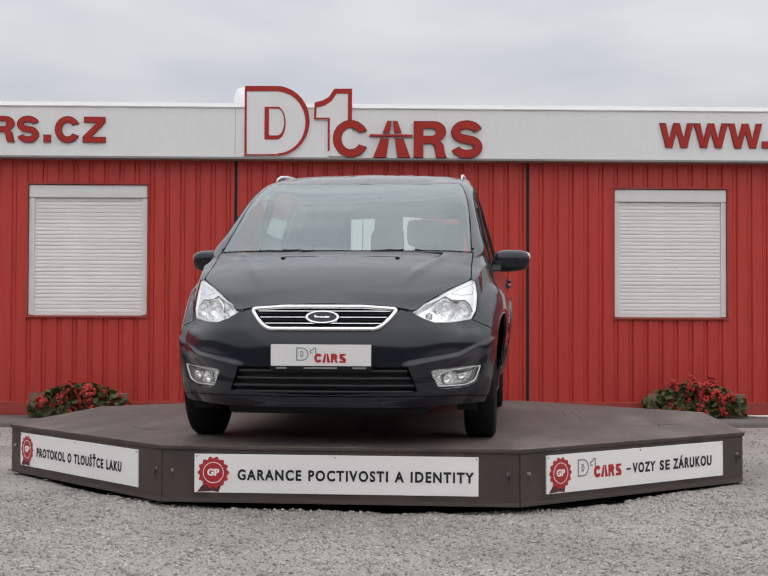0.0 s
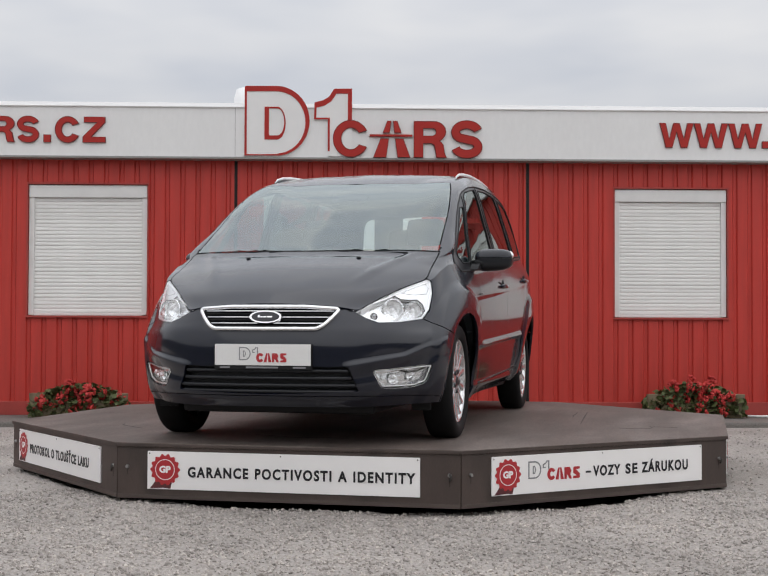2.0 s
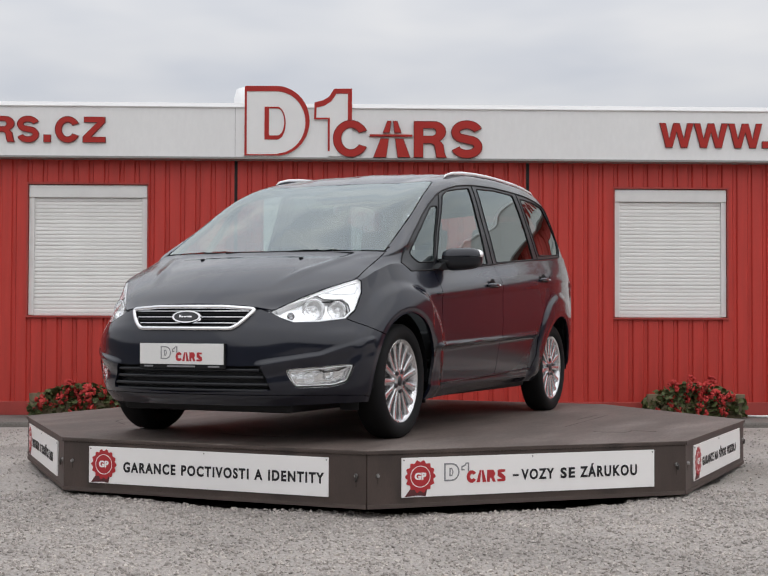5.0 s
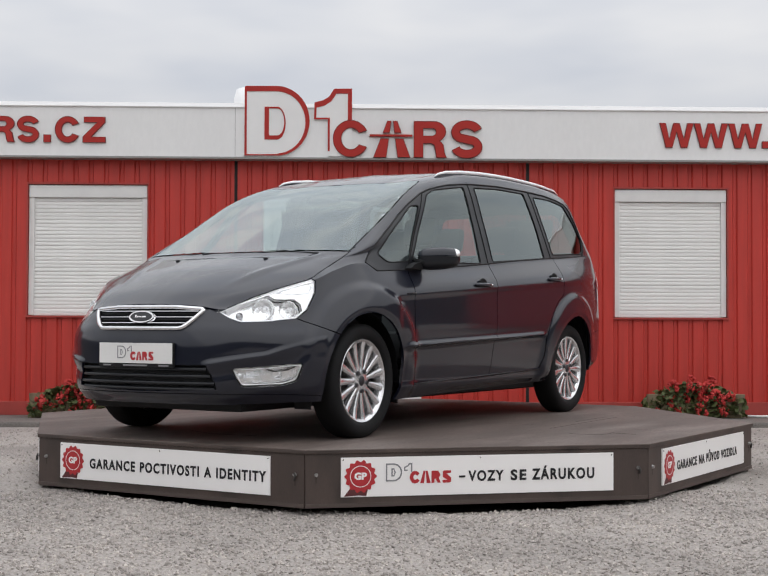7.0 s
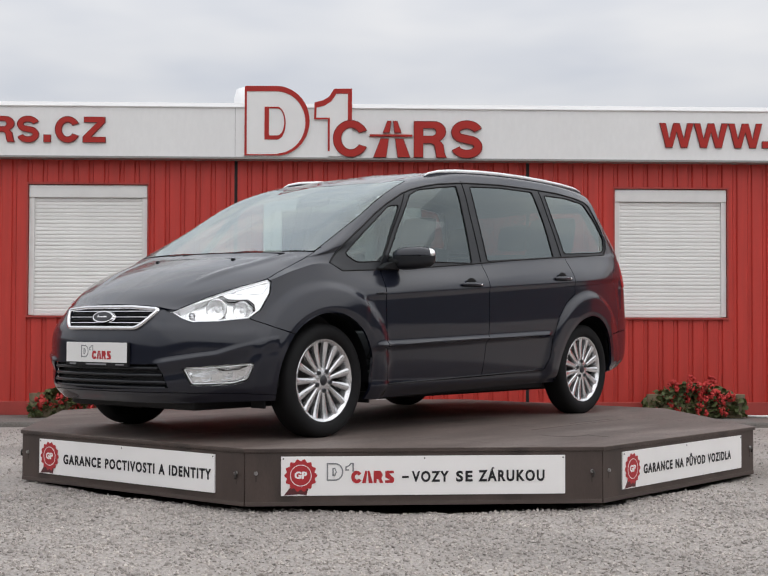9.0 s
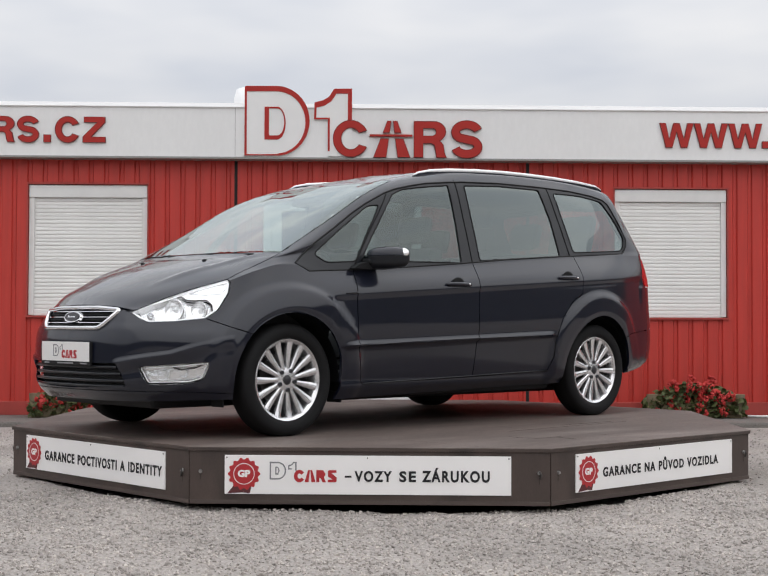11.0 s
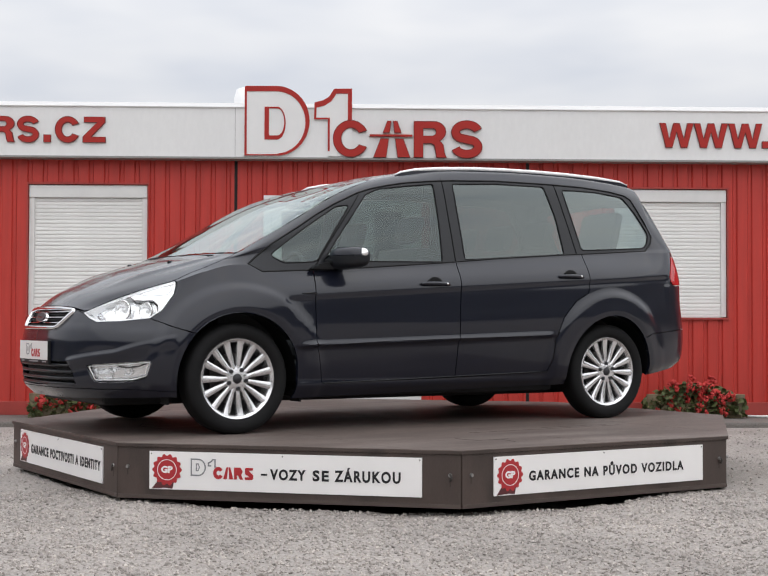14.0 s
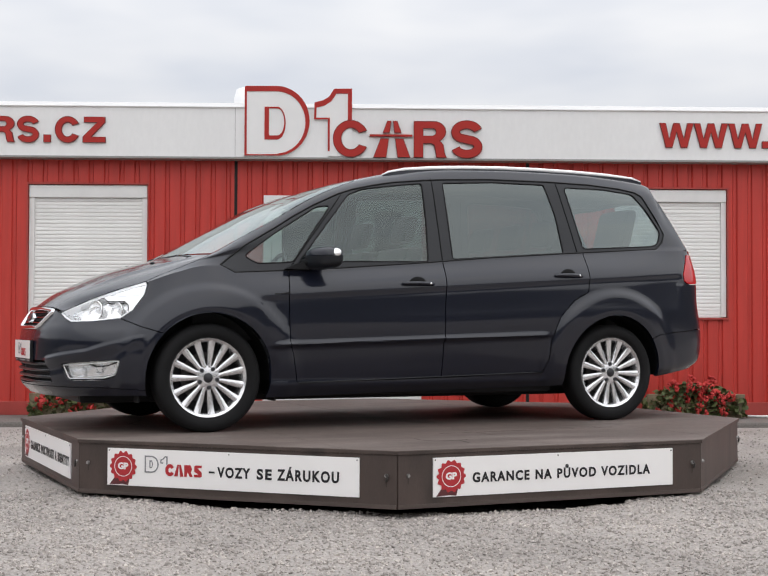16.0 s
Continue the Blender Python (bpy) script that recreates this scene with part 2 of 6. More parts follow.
def gravel_stones():
    rng = random.Random(4)
    verts, faces = [], []
    base = [(1, 0, 0), (-1, 0, 0), (0, 1, 0), (0, -1, 0), (0, 0, 1), (0, 0, -1)]
    tris = [(0, 2, 4), (2, 1, 4), (1, 3, 4), (3, 0, 4), (2, 0, 5), (1, 2, 5), (3, 1, 5), (0, 3, 5)]
    while len(verts) < 6 * 52000:
        y = rng.uniform(-4.5, 3.2) if rng.random() < 0.3 else rng.uniform(-4.4, -1.5)
        x = rng.uniform(-3.7, 3.7)
        if math.hypot(x, y) < 2.2:
            continue
        size = rng.choice((0.0035, 0.005, 0.0065, 0.008, 0.012)) * rng.uniform(0.7, 1.3)
        turn = Euler((rng.uniform(0, 6), rng.uniform(0, 6), rng.uniform(0, 6))).to_matrix()
        n0 = len(verts)
        z = ground_height(x, y) + size * 0.25
        for b in base:
            v = turn @ Vector((b[0] * rng.uniform(0.7, 1.2), b[1] * rng.uniform(0.6, 1.0), b[2] * rng.uniform(0.5, 0.9))) * size
            verts.append((x + v.x, y + v.y, z + v.z * 0.8))
        faces += [tuple(n0 + i for i in t) for t in tris]
    me = bpy.data.meshes.new("gravel")
    me.from_pydata(verts, [], faces)
    me.materials.append(STONE)
    return tagged(new("gravel", me), "loose crushed grey stones lying on the yard", "gravel", kind="stuff")


ground_sheet()
gravel_stones()

# ---------------------------------------------------------------- container building
WALL = pose(0, 4.55, 0, 0, 0, 1.8)     # local x along the wall, y into it, z up
BASE, EAVES, TOP = 0.05, 2.66, 3.240


def strip_mesh(s0, s1, holes):
    """Corrugated sheet between s0 and s1, with openings (a, b, low, high)."""
    bm = bmesh.new()
    s, k = s0, 0
    steps = ((0.100, 0.0), (0.012, 0.018), (0.032, 0.018), (0.012, 0.0))
    prof = [(s0, 0.0)]
    while s < s1 - 0.02:
        w, d = steps[k % 4]
        s = min(s + w, s1)
        prof.append((s, d))
        k += 1
    extra = sorted({e for h in holes for e in h[:2]})
    full = []
    for (a, da), (b, db) in zip(prof, prof[1:]):
        full.append((a, da))
        for e in extra:
            if a < e < b:
                full.append((e, da + (db - da) * (e - a) / (b - a)))
    full.append(prof[-1])
    z0, z1 = BASE + 0.14, EAVES + 0.1
    for (a, da), (b, db) in zip(full, full[1:]):
        spans = [(z0, z1)]
        for h in holes:
            if a >= h[0] - 1e-6 and b <= h[1] + 1e-6:
                spans = [(z0, h[2]), (h[3], z1)]
        for lo, hi in spans:
            if hi - lo > 0.001:
                bm.faces.new([bm.verts.new(p) for p in ((a, da, lo), (b, db, lo), (b, db, hi), (a, da, hi))])
    bmesh.ops.remove_doubles(bm, verts=bm.verts, dist=0.0004)
    # inner lining gives the wall its thickness
    for a, b, lo, hi in [(s0, s1, z0, z1)]:
        cuts = [(a, b, lo, hi)]
        for h in holes:
            nxt = []
            for c in cuts:
                if h[0] >= c[1] or h[1] <= c[0]:
                    nxt.append(c)
                    continue
                nxt += [(c[0], h[0], c[2], c[3]), (h[1], c[1], c[2], c[3]), (h[0], h[1], c[2], h[2]), (h[0], h[1], h[3], c[3])]
            cuts = [c for c in nxt if c[1] - c[0] > 0.005 and c[3] - c[2] > 0.005]
        for c in cuts:
            box(bm, c[0], c[1], 0.03, 0.13, c[2], c[3])
    return bm


WIN_L, WIN_R = (-3.640, -2.424, 1.062, 2.412), (2.400, 3.580, 1.062, 2.402)
DOORWAY = (-1.235, 0.395, BASE + 0.15, 2.310)
MODULES = ((-10.58, -7.56, ()), (-7.56, -4.54, ()), (-4.54, -1.525, (WIN_L,)), (-1.515, 1.488, (DOORWAY,)), (1.500, 4.52, (WIN_R,)), (4.52, 7.54, ()), (7.54, 10.56, ()))


def container_wall(i, s0, s1, holes):
    ob = mesh_object(f"wall_{i}", strip_mesh(s0 + 0.006, s1 - 0.006, holes), RED_SHEET)
    ob.matrix_world = WALL
    tagged(ob, "red painted corrugated steel wall of an office container", "wall", kind="structure")
    part("plinth", boxed(s0 + 0.006, s1 - 0.006, -0.012, 0.12, BASE, BASE + 0.14, 0.006), RED_DULL, ob, "flat red base rail of the container")
    for e in (s0, s1):
        part("joint_strip", boxed(e - 0.011, e + 0.011, -0.002, 0.02, BASE + 0.02, EAVES), JOINT_BLACK, ob, "black joint between two containers")
    return ob


for i, (a, b, h) in enumerate(MODULES):
    container_wall(i + 1, a, b, h)


def shell():
    """Side, back and roof of the containers, and the fascia with its trims."""
    ob = mesh_object("roof", boxed(-10.6, 10.6, 0.10, 6.0, EAVES + 0.1, EAVES + 0.24), GREY_TRIM)
    ob.matrix_world = WALL
    tagged(ob, "flat grey container roof", "roof", kind="structure")
    for n, c in (("wall_back", (-10.6, 10.6, 5.9, 6.0)), ("wall_side_east", (10.5, 10.6, 0.14, 5.9)), ("wall_side_west", (-10.6, -10.5, 0.14, 5.9))):
        w = mesh_object(n, boxed(*c, BASE, EAVES + 0.1), RED_DULL)
        w.matrix_world = WALL
        tagged(w, "plain red container wall", "wall", kind="structure")
    f = mesh_object("fascia", boxed(-10.6, 10.6, -0.15, 0.10, 2.684, 3.192, 0.003), WHITE_PANEL)
    f.matrix_world = WALL
    tagged(f, "long white fascia panel above the red wall", "fascia", kind="structure")
    cap = bmesh.new()
    rows = [[cap.verts.new((s, y, z)) for y, z in ((-.166, 3.188), (-.170, 3.196), (-.158, 3.236), (-.13, TOP), (.12, TOP), (.12, 3.188))] for s in (-10.6, 10.6)]
    for k in range(6):
        cap.faces.new((rows[0][k], rows[1][k], rows[1][(k + 1) % 6], rows[0][(k + 1) % 6]))
    cap.faces.new(rows[0])
    cap.faces.new(rows[1][::-1])
    bmesh.ops.recalc_face_normals(cap, faces=cap.faces)
    part("top_trim", cap, WHITE_TRIM, f, "bright white capping strip")
    part("drip_trim", boxed(-10.6, 10.6, -0.165, 0.08, 2.664, 2.686, 0.004), GREY_TRIM, f, "grey metal drip edge")
    for s in (-1.52,):
        part("panel_joint", boxed(s - 0.002, s + 0.002, -0.1515, -0.14, 2.69, 3.188), GREY_TRIM, f)


shell()


def roller_window(name, s0, s1, z0, z1):
    ob = mesh_object(name, boxed(s0 + 0.02, s1 - 0.02, 0.10, 0.12, z0, z1), WHITE_FRAME)
    ob.matrix_world = WALL
    tagged(ob, "container window closed by a white roller shutter", "window", kind="structure")
    part("reveal_top", boxed(s0 - 0.012, s1 + 0.012, -0.012, 0.10, z1, z1 + 0.016), RED_DULL, ob, "red painted window surround")
    for a, b in ((s0 - 0.014, s0), (s1, s1 + 0.014)):
        part("reveal_side", boxed(a, b, -0.010, 0.10, z0, z1 + 0.016), RED_DULL, ob, "red painted window surround")
    part("shutter_box", boxed(s0 + 0.004, s1 - 0.004, 0.012, 0.11, z1 - 0.135, z1 - 0.006, 0.008), WHITE_FRAME, ob)
    for a, b in ((s0 + 0.004, s0 + 0.058), (s1 - 0.058, s1 - 0.004)):
        part("guide_rail", boxed(a, b, 0.026, 0.1, z0 + 0.01, z1 - 0.136, 0.004), WHITE_FRAME, ob)
    # slats, one mesh for all
    n, low, high = 31, z0 + 0.035, z1 - 0.137
    h = (high - low) / n
    bm = bmesh.new()
    w = s1 - s0 - 0.118
    prof = [(0.052, 0.001), (0.0485, 0.005), (0.047, h * 0.5), (0.0478, h - 0.008), (0.0515, h - 0.002), (0.060, h), (0.060, 0.0)]
    ends = [[bm.verts.new((x, y, z)) for y, z in prof] for x in (0.0, w)]
    for k in range(len(prof)):
        bm.faces.new((ends[0][k], ends[0][(k + 1) % len(prof)], ends[1][(k + 1) % len(prof)], ends[1][k]))
    bm.faces.new(ends[0])
    bm.faces.new(ends[1][::-1])
    bmesh.ops.recalc_face_normals(bm, faces=bm.faces)
    me = bpy.data.meshes.new("slat")
    bm.to_mesh(me)
    bm.free()
    me.materials.append(WHITE_SLAT)
    for k in range(n):
        shared("slat", me, ob, pose(s0 + 0.059, 0, low + k * h))
    part("end_slat", boxed(s0 + 0.059, s1 - 0.059, 0.038, 0.07, z0 + 0.004, z0 + 0.034, 0.004), WHITE_FRAME, ob)
    part("window_sill", boxed(s0 - 0.014, s1 + 0.014, -0.030, 0.06, z0 - 0.018, z0 + 0.002, 0.004), RED_DULL, ob, "thin metal window sill")
    return ob


roller_window("window_1", *WIN_L)
roller_window("window_2", *WIN_R)


ROOM_GLASS = material("dark_door_pane", (0.020, 0.024, 0.026), 0.12)


def entrance():
    """A white double entrance: broad posts, a transom, white foot panels and dark panes."""
    s0, s1, z0, z1 = DOORWAY
    ob = mesh_object("door_1", boxed(s0 + 0.02, s1 - 0.02, 0.09, 0.12, z0, z1), ROOM_GLASS)
    ob.matrix_world = WALL
    tagged(ob, "white entrance with broad posts and dark panes", "door", kind="structure")
    posts = ((s0, -1.150), (-1.146, -1.050), (-0.333, -0.216), (-0.208, -0.091), (0.203, 0.300), (0.304, s1))
    for a, b in posts:
        part("door_post", boxed(a, b, 0.0, 0.088, z0, 2.150, 0.005), WHITE_SLAT, ob, "white door post")
    part("transom", boxed(s0, s1, -0.004, 0.086, 2.152, 2.215, 0.005), WHITE_SLAT, ob, "white transom")
    part("lintel", boxed(s0, s1, -0.004, 0.086, 2.219, z1, 0.005), WHITE_FRAME, ob, "white lintel panel")
    part("threshold", boxed(s0, s1, -0.02, 0.12, z0 - 0.02, z0 + 0.06, 0.005), WHITE_FRAME, ob, "white threshold")
    for a, b in ((-1.046, -0.337), (-0.087, 0.199)):
        part("foot_panel", boxed(a, b, 0.02, 0.086, z0 + 0.064, z0 + 0.40, 0.005), WHITE_SLAT, ob, "white foot panel")


entrance()


def pavement():
    ob = mesh_object("pavement", boxed(-10.6, 10.6, -1.0, 0.2, -0.04, BASE, 0.02), PAVING)
    ob.matrix_world = WALL
    return tagged(ob, "low dusty asphalt strip along the wall", "pavement", kind="structure")


pavement()


def dark_baffles():
    """Plain dark walls added unseen behind and beside the view, to darken the paint's reflections."""
    for name, (x0, x1, y0, y1) in (("wall_south", (-40, 40, -34.3, -34)), ("wall_west", (-40.3, -40, -34, 30)), ("wall_east", (40, 40.3, -34, 30))):
        ob = mesh_object(name, boxed(x0, x1, y0, y1, -0.1, 6.5), DARK_BAFFLE)
        tagged(ob, "unseen dark wall added to darken the reflections in the car", "wall", kind="structure")


dark_baffles()


# ---------------------------------------------------------------- sign, roof dome and lettering on the fascia
def band(points, width):
    """The outline of a bent strip of even width, for a line in x, z."""
    left, right = [], []
    n = len(points)
    for i, (x, z) in enumerate(points):
        (xa, za), (xb, zb) = points[max(i - 1, 0)], points[min(i + 1, n - 1)]
        d = math.hypot(xb - xa, zb - za)
        nx, nz = -(zb - za) / d * width / 2, (xb - xa) / d * width / 2
        left.append((x + nx, z + nz))
        right.append((x - nx, z - nz))
    return left + right[::-1]


def winding(cx, z0, w, h, width):
    """The line of an S: two bows joined by a slanting middle."""
    r, k = (w - width) / 2, width / 2
    top, low = z0 + h - k, z0 + k
    q = (top - low) / 4
    up = arc(cx, top - q, r, q, 12, 180, 16) + arc(cx, top - q, r, q, 180, 236, 5)[1:]
    down = arc(cx, low + q, r, q, 56, 0, 5) + arc(cx, low + q, r, q, 0, -168, 16)[1:]
    return band(up + down, width)


def open_ring(cx, cz, rx, rz, width, gap):
    return arc(cx, cz, rx, rz, gap, 360 - gap, 40) + arc(cx, cz, rx - width, rz - width * 0.92, 360 - gap * 1.25, gap * 1.25, 32)


def block_with_slot(x0, z0, w, h, t):
    """A bowed block on two feet, and its slot."""
    bow = h * 0.285
    out = [(x0, z0), (x0, z0 + h), (x0 + w * 0.62, z0 + h)] + arc(x0 + w * 0.62, z0 + h - bow, w * 0.36, bow, 80, -62, 12)
    out += [(x0 + w * 0.90, z0 + h * 0.36), (x0 + w * 0.95, z0 + h * 0.10), (x0 + w, z0), (x0 + w - t * 1.08, z0), (x0 + w * 0.66, z0 + h * 0.14), (x0 + w * 0.62, z0 + h * 0.34), (x0 + w * 0.54, z0 + h * 0.385), (x0 + t, z0 + h * 0.385), (x0 + t, z0)]
    slot = [(x0 + t, z0 + h * 0.60), (x0 + t, z0 + h * 0.80), (x0 + w * 0.56, z0 + h * 0.80)] + arc(x0 + w * 0.56, z0 + h * 0.70, w * 0.11, h * 0.10, 70, -70, 6) + [(x0 + w * 0.56, z0 + h * 0.60)]
    return out, slot


def edged(outline, y0, y1, parent=None, holes=(), name="red_shape", label=""):
    """A thick red shape whose face has a narrow darker edge."""
    bm = prism(bmesh.new(), outline, y0, y1, holes)
    bm.normal_update()
    face = [f for f in bm.faces if f.normal.y < -0.9]
    rim = bmesh.ops.inset_region(bm, faces=face, thickness=0.007, use_boundary=True, use_even_offset=False)["faces"]
    inner = set(face) - set(rim)
    for f in bm.faces:
        f.material_index = 0 if f in inner else 1
    ob = part(name, bm, SIGN_RED, parent, label)
    ob.data.materials.append(SIGN_EDGE)
    return ob


def sign_letters():
    """The dealer's sign: plain outlined and solid shapes standing on the fascia's lower trim."""
    sign = new("roof_sign")
    sign.matrix_world = WALL
    tagged(sign, "large dealer sign of white red-edged shapes and solid red shapes", "sign")
    y0, y1 = -0.170, -0.148
    half = [(-1.424, 2.700), (-1.424, 3.395), (-1.412, 3.411), (-1.122, 3.413)] + arc(-1.10, 3.056, 0.338, 0.357, 88, -88, 22) + [(-1.06, 2.701)]
    inner_edge = [(-1.402, 2.713), (-1.402, 3.356), (-1.122, 3.358)] + arc(-1.10, 3.040, 0.296, 0.318, 88, -88, 22) + [(-1.06, 2.715)]
    eye = [(-1.221, 2.864), (-1.221, 3.199), (-1.096, 3.2)] + arc(-1.09, 3.032, 0.084, 0.168, 88, -88, 14) + [(-1.10, 2.864)]
    eye_in = [(-1.176, 2.905), (-1.176, 3.182), (-1.092, 3.182)] + arc(-1.088, 3.044, 0.068, 0.138, 88, -88, 14) + [(-1.10, 2.905)]
    part("plate", prism(bmesh.new(), half, y0, y1, [eye]), SIGN_WHITE, sign, "white half-round shape")
    part("red_edge", prism(bmesh.new(), half, y0 - 0.005, y0, [inner_edge]), SIGN_RED, sign, "red outline")
    part("red_edge", prism(bmesh.new(), eye, y0 - 0.005, y1, [eye_in]), SIGN_RED, sign, "red outline")
    part("plate", prism(bmesh.new(), eye_in, y0 + 0.002, y1), SIGN_WHITE, sign)
    flag = [(-.33, 3.392), (-.514, 3.390), (-.560, 3.312), (-.620, 3.272), (-.713, 3.248), (-.717, 3.073), (-.578, 3.074), (-.576, 2.699), (-.33, 2.700)]
    edge = flag[:7] + [(-.576, 2.75), (-.556, 2.75), (-.556, 3.092), (-.694, 3.092), (-.692, 3.196), (-.610, 3.216), (-.540, 3.262), (-.490, 3.340), (-.372, 3.340), (-.372, 3.05), (-.33, 3.05)]
    part("plate", prism(bmesh.new(), flag, y0, y1), SIGN_WHITE, sign, "white flag shape")
    part("red_edge", prism(bmesh.new(), edge, y0 - 0.005, y0), SIGN_RED, sign, "red outline")
    ya = y0 - 0.010
    ring = open_ring(-.341, 2.879, .184, .190, .088, 26)
    edged(ring, ya, y1, sign, label="solid red open ring")
    for leg in ([(-.112, 2.688), (-.038, 2.884), (.048, 2.884), (.022, 2.688)], [(-.016, 2.942), (.030, 3.064), (.072, 3.064), (.056, 2.942)], [(.136, 2.690), (.110, 2.884), (.196, 2.884), (.268, 2.690)], [(.102, 2.942), (.090, 3.064), (.134, 3.064), (.178, 2.942)]):
        edged(leg, ya, y1, sign, label="solid red leaning bar")
    part("cross_bar", boxed(-.148, .288, ya - 0.004, y1, 2.903, 2.924), SIGN_RED, sign, "thin red cross bar")
    block, slot = block_with_slot(.302, 2.690, .338, .374, .098)
    edged(block, ya, y1, sign, [slot], label="solid red block with a slot")
    edged(winding(.845, 2.684, .322, .392, .090), ya, y1, sign, label="solid red winding shape")


sign_letters()


def fascia_words():
    """Capital letters cut from thick red sheet, each fixed on its own."""
    def letter(outline, holes=()):
        ob = edged(outline, -.172, -.150, None, holes, "fascia_lettering")
        ob.matrix_world = WALL
        return tagged(ob, "bold red capital letters fixed to the white fascia", "lettering")

    def double_v(x, z, w, h):
        t = w * 0.185
        return [(x, z + h), (x + t, z + h), (x + w * .285, z + h * .34), (x + w * .405, z + h), (x + w * .595, z + h), (x + w * .715, z + h * .34), (x + w - t, z + h), (x + w, z + h), (x + w * .815, z), (x + w * .625, z), (x + w * .50, z + h * .64), (x + w * .375, z), (x + w * .185, z)]
    for k in range(3):
        letter(double_v(2.834 + 0.357 * k, 2.812, 0.352, 0.254))
    letter([(3.898, 2.812), (3.898, 2.884), (3.968, 2.884), (3.968, 2.812)])
    letter([(-3.457, 2.820), (-3.457, 2.898), (-3.382, 2.898), (-3.382, 2.820)])
    letter(open_ring(-3.214, 2.951, .128, .136, .070, 27))
    x, z, w, h, t = -3.062, 2.820, .232, .262, .058
    letter([(x, z), (x, z + t), (x + w * .62, z + h - t), (x + .012, z + h - t), (x + .012, z + h), (x + w - .004, z + h), (x + w - .004, z + h - t), (x + w * .38, z + t), (x + w, z + t), (x + w, z)])
    mark = new("fascia_shapes")
    mark.matrix_world = WALL
    tagged(mark, "solid red block shapes fixed to the white fascia", "lettering")
    out, slot = block_with_slot(-4.005, 2.820, .262, .264, .072)
    edged(out, -.172, -.150, mark, [slot])
    edged(winding(-3.612, 2.814, .222, .274, .064), -.172, -.150, mark)


fascia_words()


def roof_dome():
    bm = boxed(-1.555, -1.10, -0.02, 0.40, 3.16, 3.455, 0.13)
    ob = mesh_object("roof_cover", bm, WHITE_TRIM, smooth=True)
    ob.matrix_world = WALL
    tagged(ob, "rounded white cover standing behind the sign", "cover")


roof_dome()


# ---------------------------------------------------------------- planters
def planter(name_label, s0, s1, depth, high, seed, dry, blooms):
    rng = random.Random(seed)
    tub = new("flower_planter")
    tub.matrix_world = WALL
    tagged(tub, name_label, "planter", group="planters by the wall")
    bm = bmesh.new()
    yc = -depth
    box(bm, s0 + .06, s1 - .06, yc - .10, yc + .10, BASE, BASE + .17, .012)
    part("trough", bm, TERRACOTTA, tub, "weathered brown trough")
    for a in (s0 + .01, s1 - .12):
        pot = bmesh.new()
        bmesh.ops.create_cone(pot, cap_ends=True, segments=20, radius1=.055, radius2=.075, depth=.24, matrix=Matrix.Translation((a + .055, yc - .06, BASE + .12)))
        part("pot", pot, TERRACOTTA, tub, "weathered khaki pot", smooth=True, angle=40)

    def leaves(n, mat, name, size, z0, z1, spread, label):
        verts, faces = [], []
        for _ in range(n):
            a = rng.uniform(s0, s1)
            mid = 1 - abs((a - (s0 + s1) / 2) / ((s1 - s0) / 2)) ** 2.2
            z = BASE + z0 + (z1 - z0) * rng.random() * (0.45 + 0.55 * mid)
            y = yc + rng.uniform(-spread, spread)
            turn = Euler((rng.uniform(-1, 1), rng.uniform(-1, 1), rng.uniform(0, 6.3))).to_matrix()
            r = size * rng.uniform(0.6, 1.3)
            k0 = len(verts)
            k = 7
            verts.append((a, y, z))
            for j in range(k):
                t = j * math.tau / k
                q = turn @ Vector((r * math.cos(t) * (1 + .2 * math.cos(3 * t)), r * math.sin(t), 0.25 * r * math.sin(2 * t)))
                verts.append((a + q.x, y + q.y, z + q.z))
            faces += [(k0, k0 + 1 + j, k0 + 1 + (j + 1) % k) for j in range(k)]
        me = bpy.data.meshes.new(name)
        me.from_pydata(verts, [], faces)
        me.materials.append(mat)
        ob = new(name, me)
        ob.parent = tub
        tagged(ob, label, kind="stuff")

    leaves(1050, LEAF, "foliage", .030, .02, high * .82, .17, "dark green geranium leaves")
    leaves(dry, DRY_LEAF, "dry_foliage", .022, .02, high * .7, .15, "dry yellowish leaves")
    me = None
    for _ in range(blooms):
        a = rng.uniform(s0 + .05, s1 - .05)
        mid = 1 - abs((a - (s0 + s1) / 2) / ((s1 - s0) / 2)) ** 2.2
        z = BASE + .04 + (high - .05) * (rng.random() ** 0.9) * (0.30 + 0.70 * mid)
        y = yc - .16 * rng.uniform(0.3, 1.1)
        if me is None:
            bm = bmesh.new()
            for _k in range(26):
                d = Vector((rng.gauss(0, 1), rng.gauss(0, 1), rng.gauss(0, .8))).normalized() * .031
                bmesh.ops.create_icosphere(bm, subdivisions=1, radius=.0125 * rng.uniform(.7, 1.3), matrix=Matrix.Translation(d) @ Euler((rng.uniform(0, 6), rng.uniform(0, 6), 0)).to_matrix().to_4x4() @ Matrix.Diagonal((1, 1, .45, 1)))
            me = bpy.data.meshes.new("blossom")
            bm.to_mesh(me)
            bm.free()
            me.materials.append(BLOSSOM)
        shared("blossom", me, tub, pose(a, y, z, rng.uniform(-40, 40), rng.uniform(-40, 40), rng.uniform(0, 360)) @ Matrix.Scale(rng.uniform(1.0, 1.75), 4))


planter("geraniums with red blossoms in a trough by the wall", -3.52, -2.56, .30, .40, 3, 120, 22)
planter("red geraniums and dry leaves in a trough by the wall", 2.66, 3.64, .30, .42, 8, 260, 30)


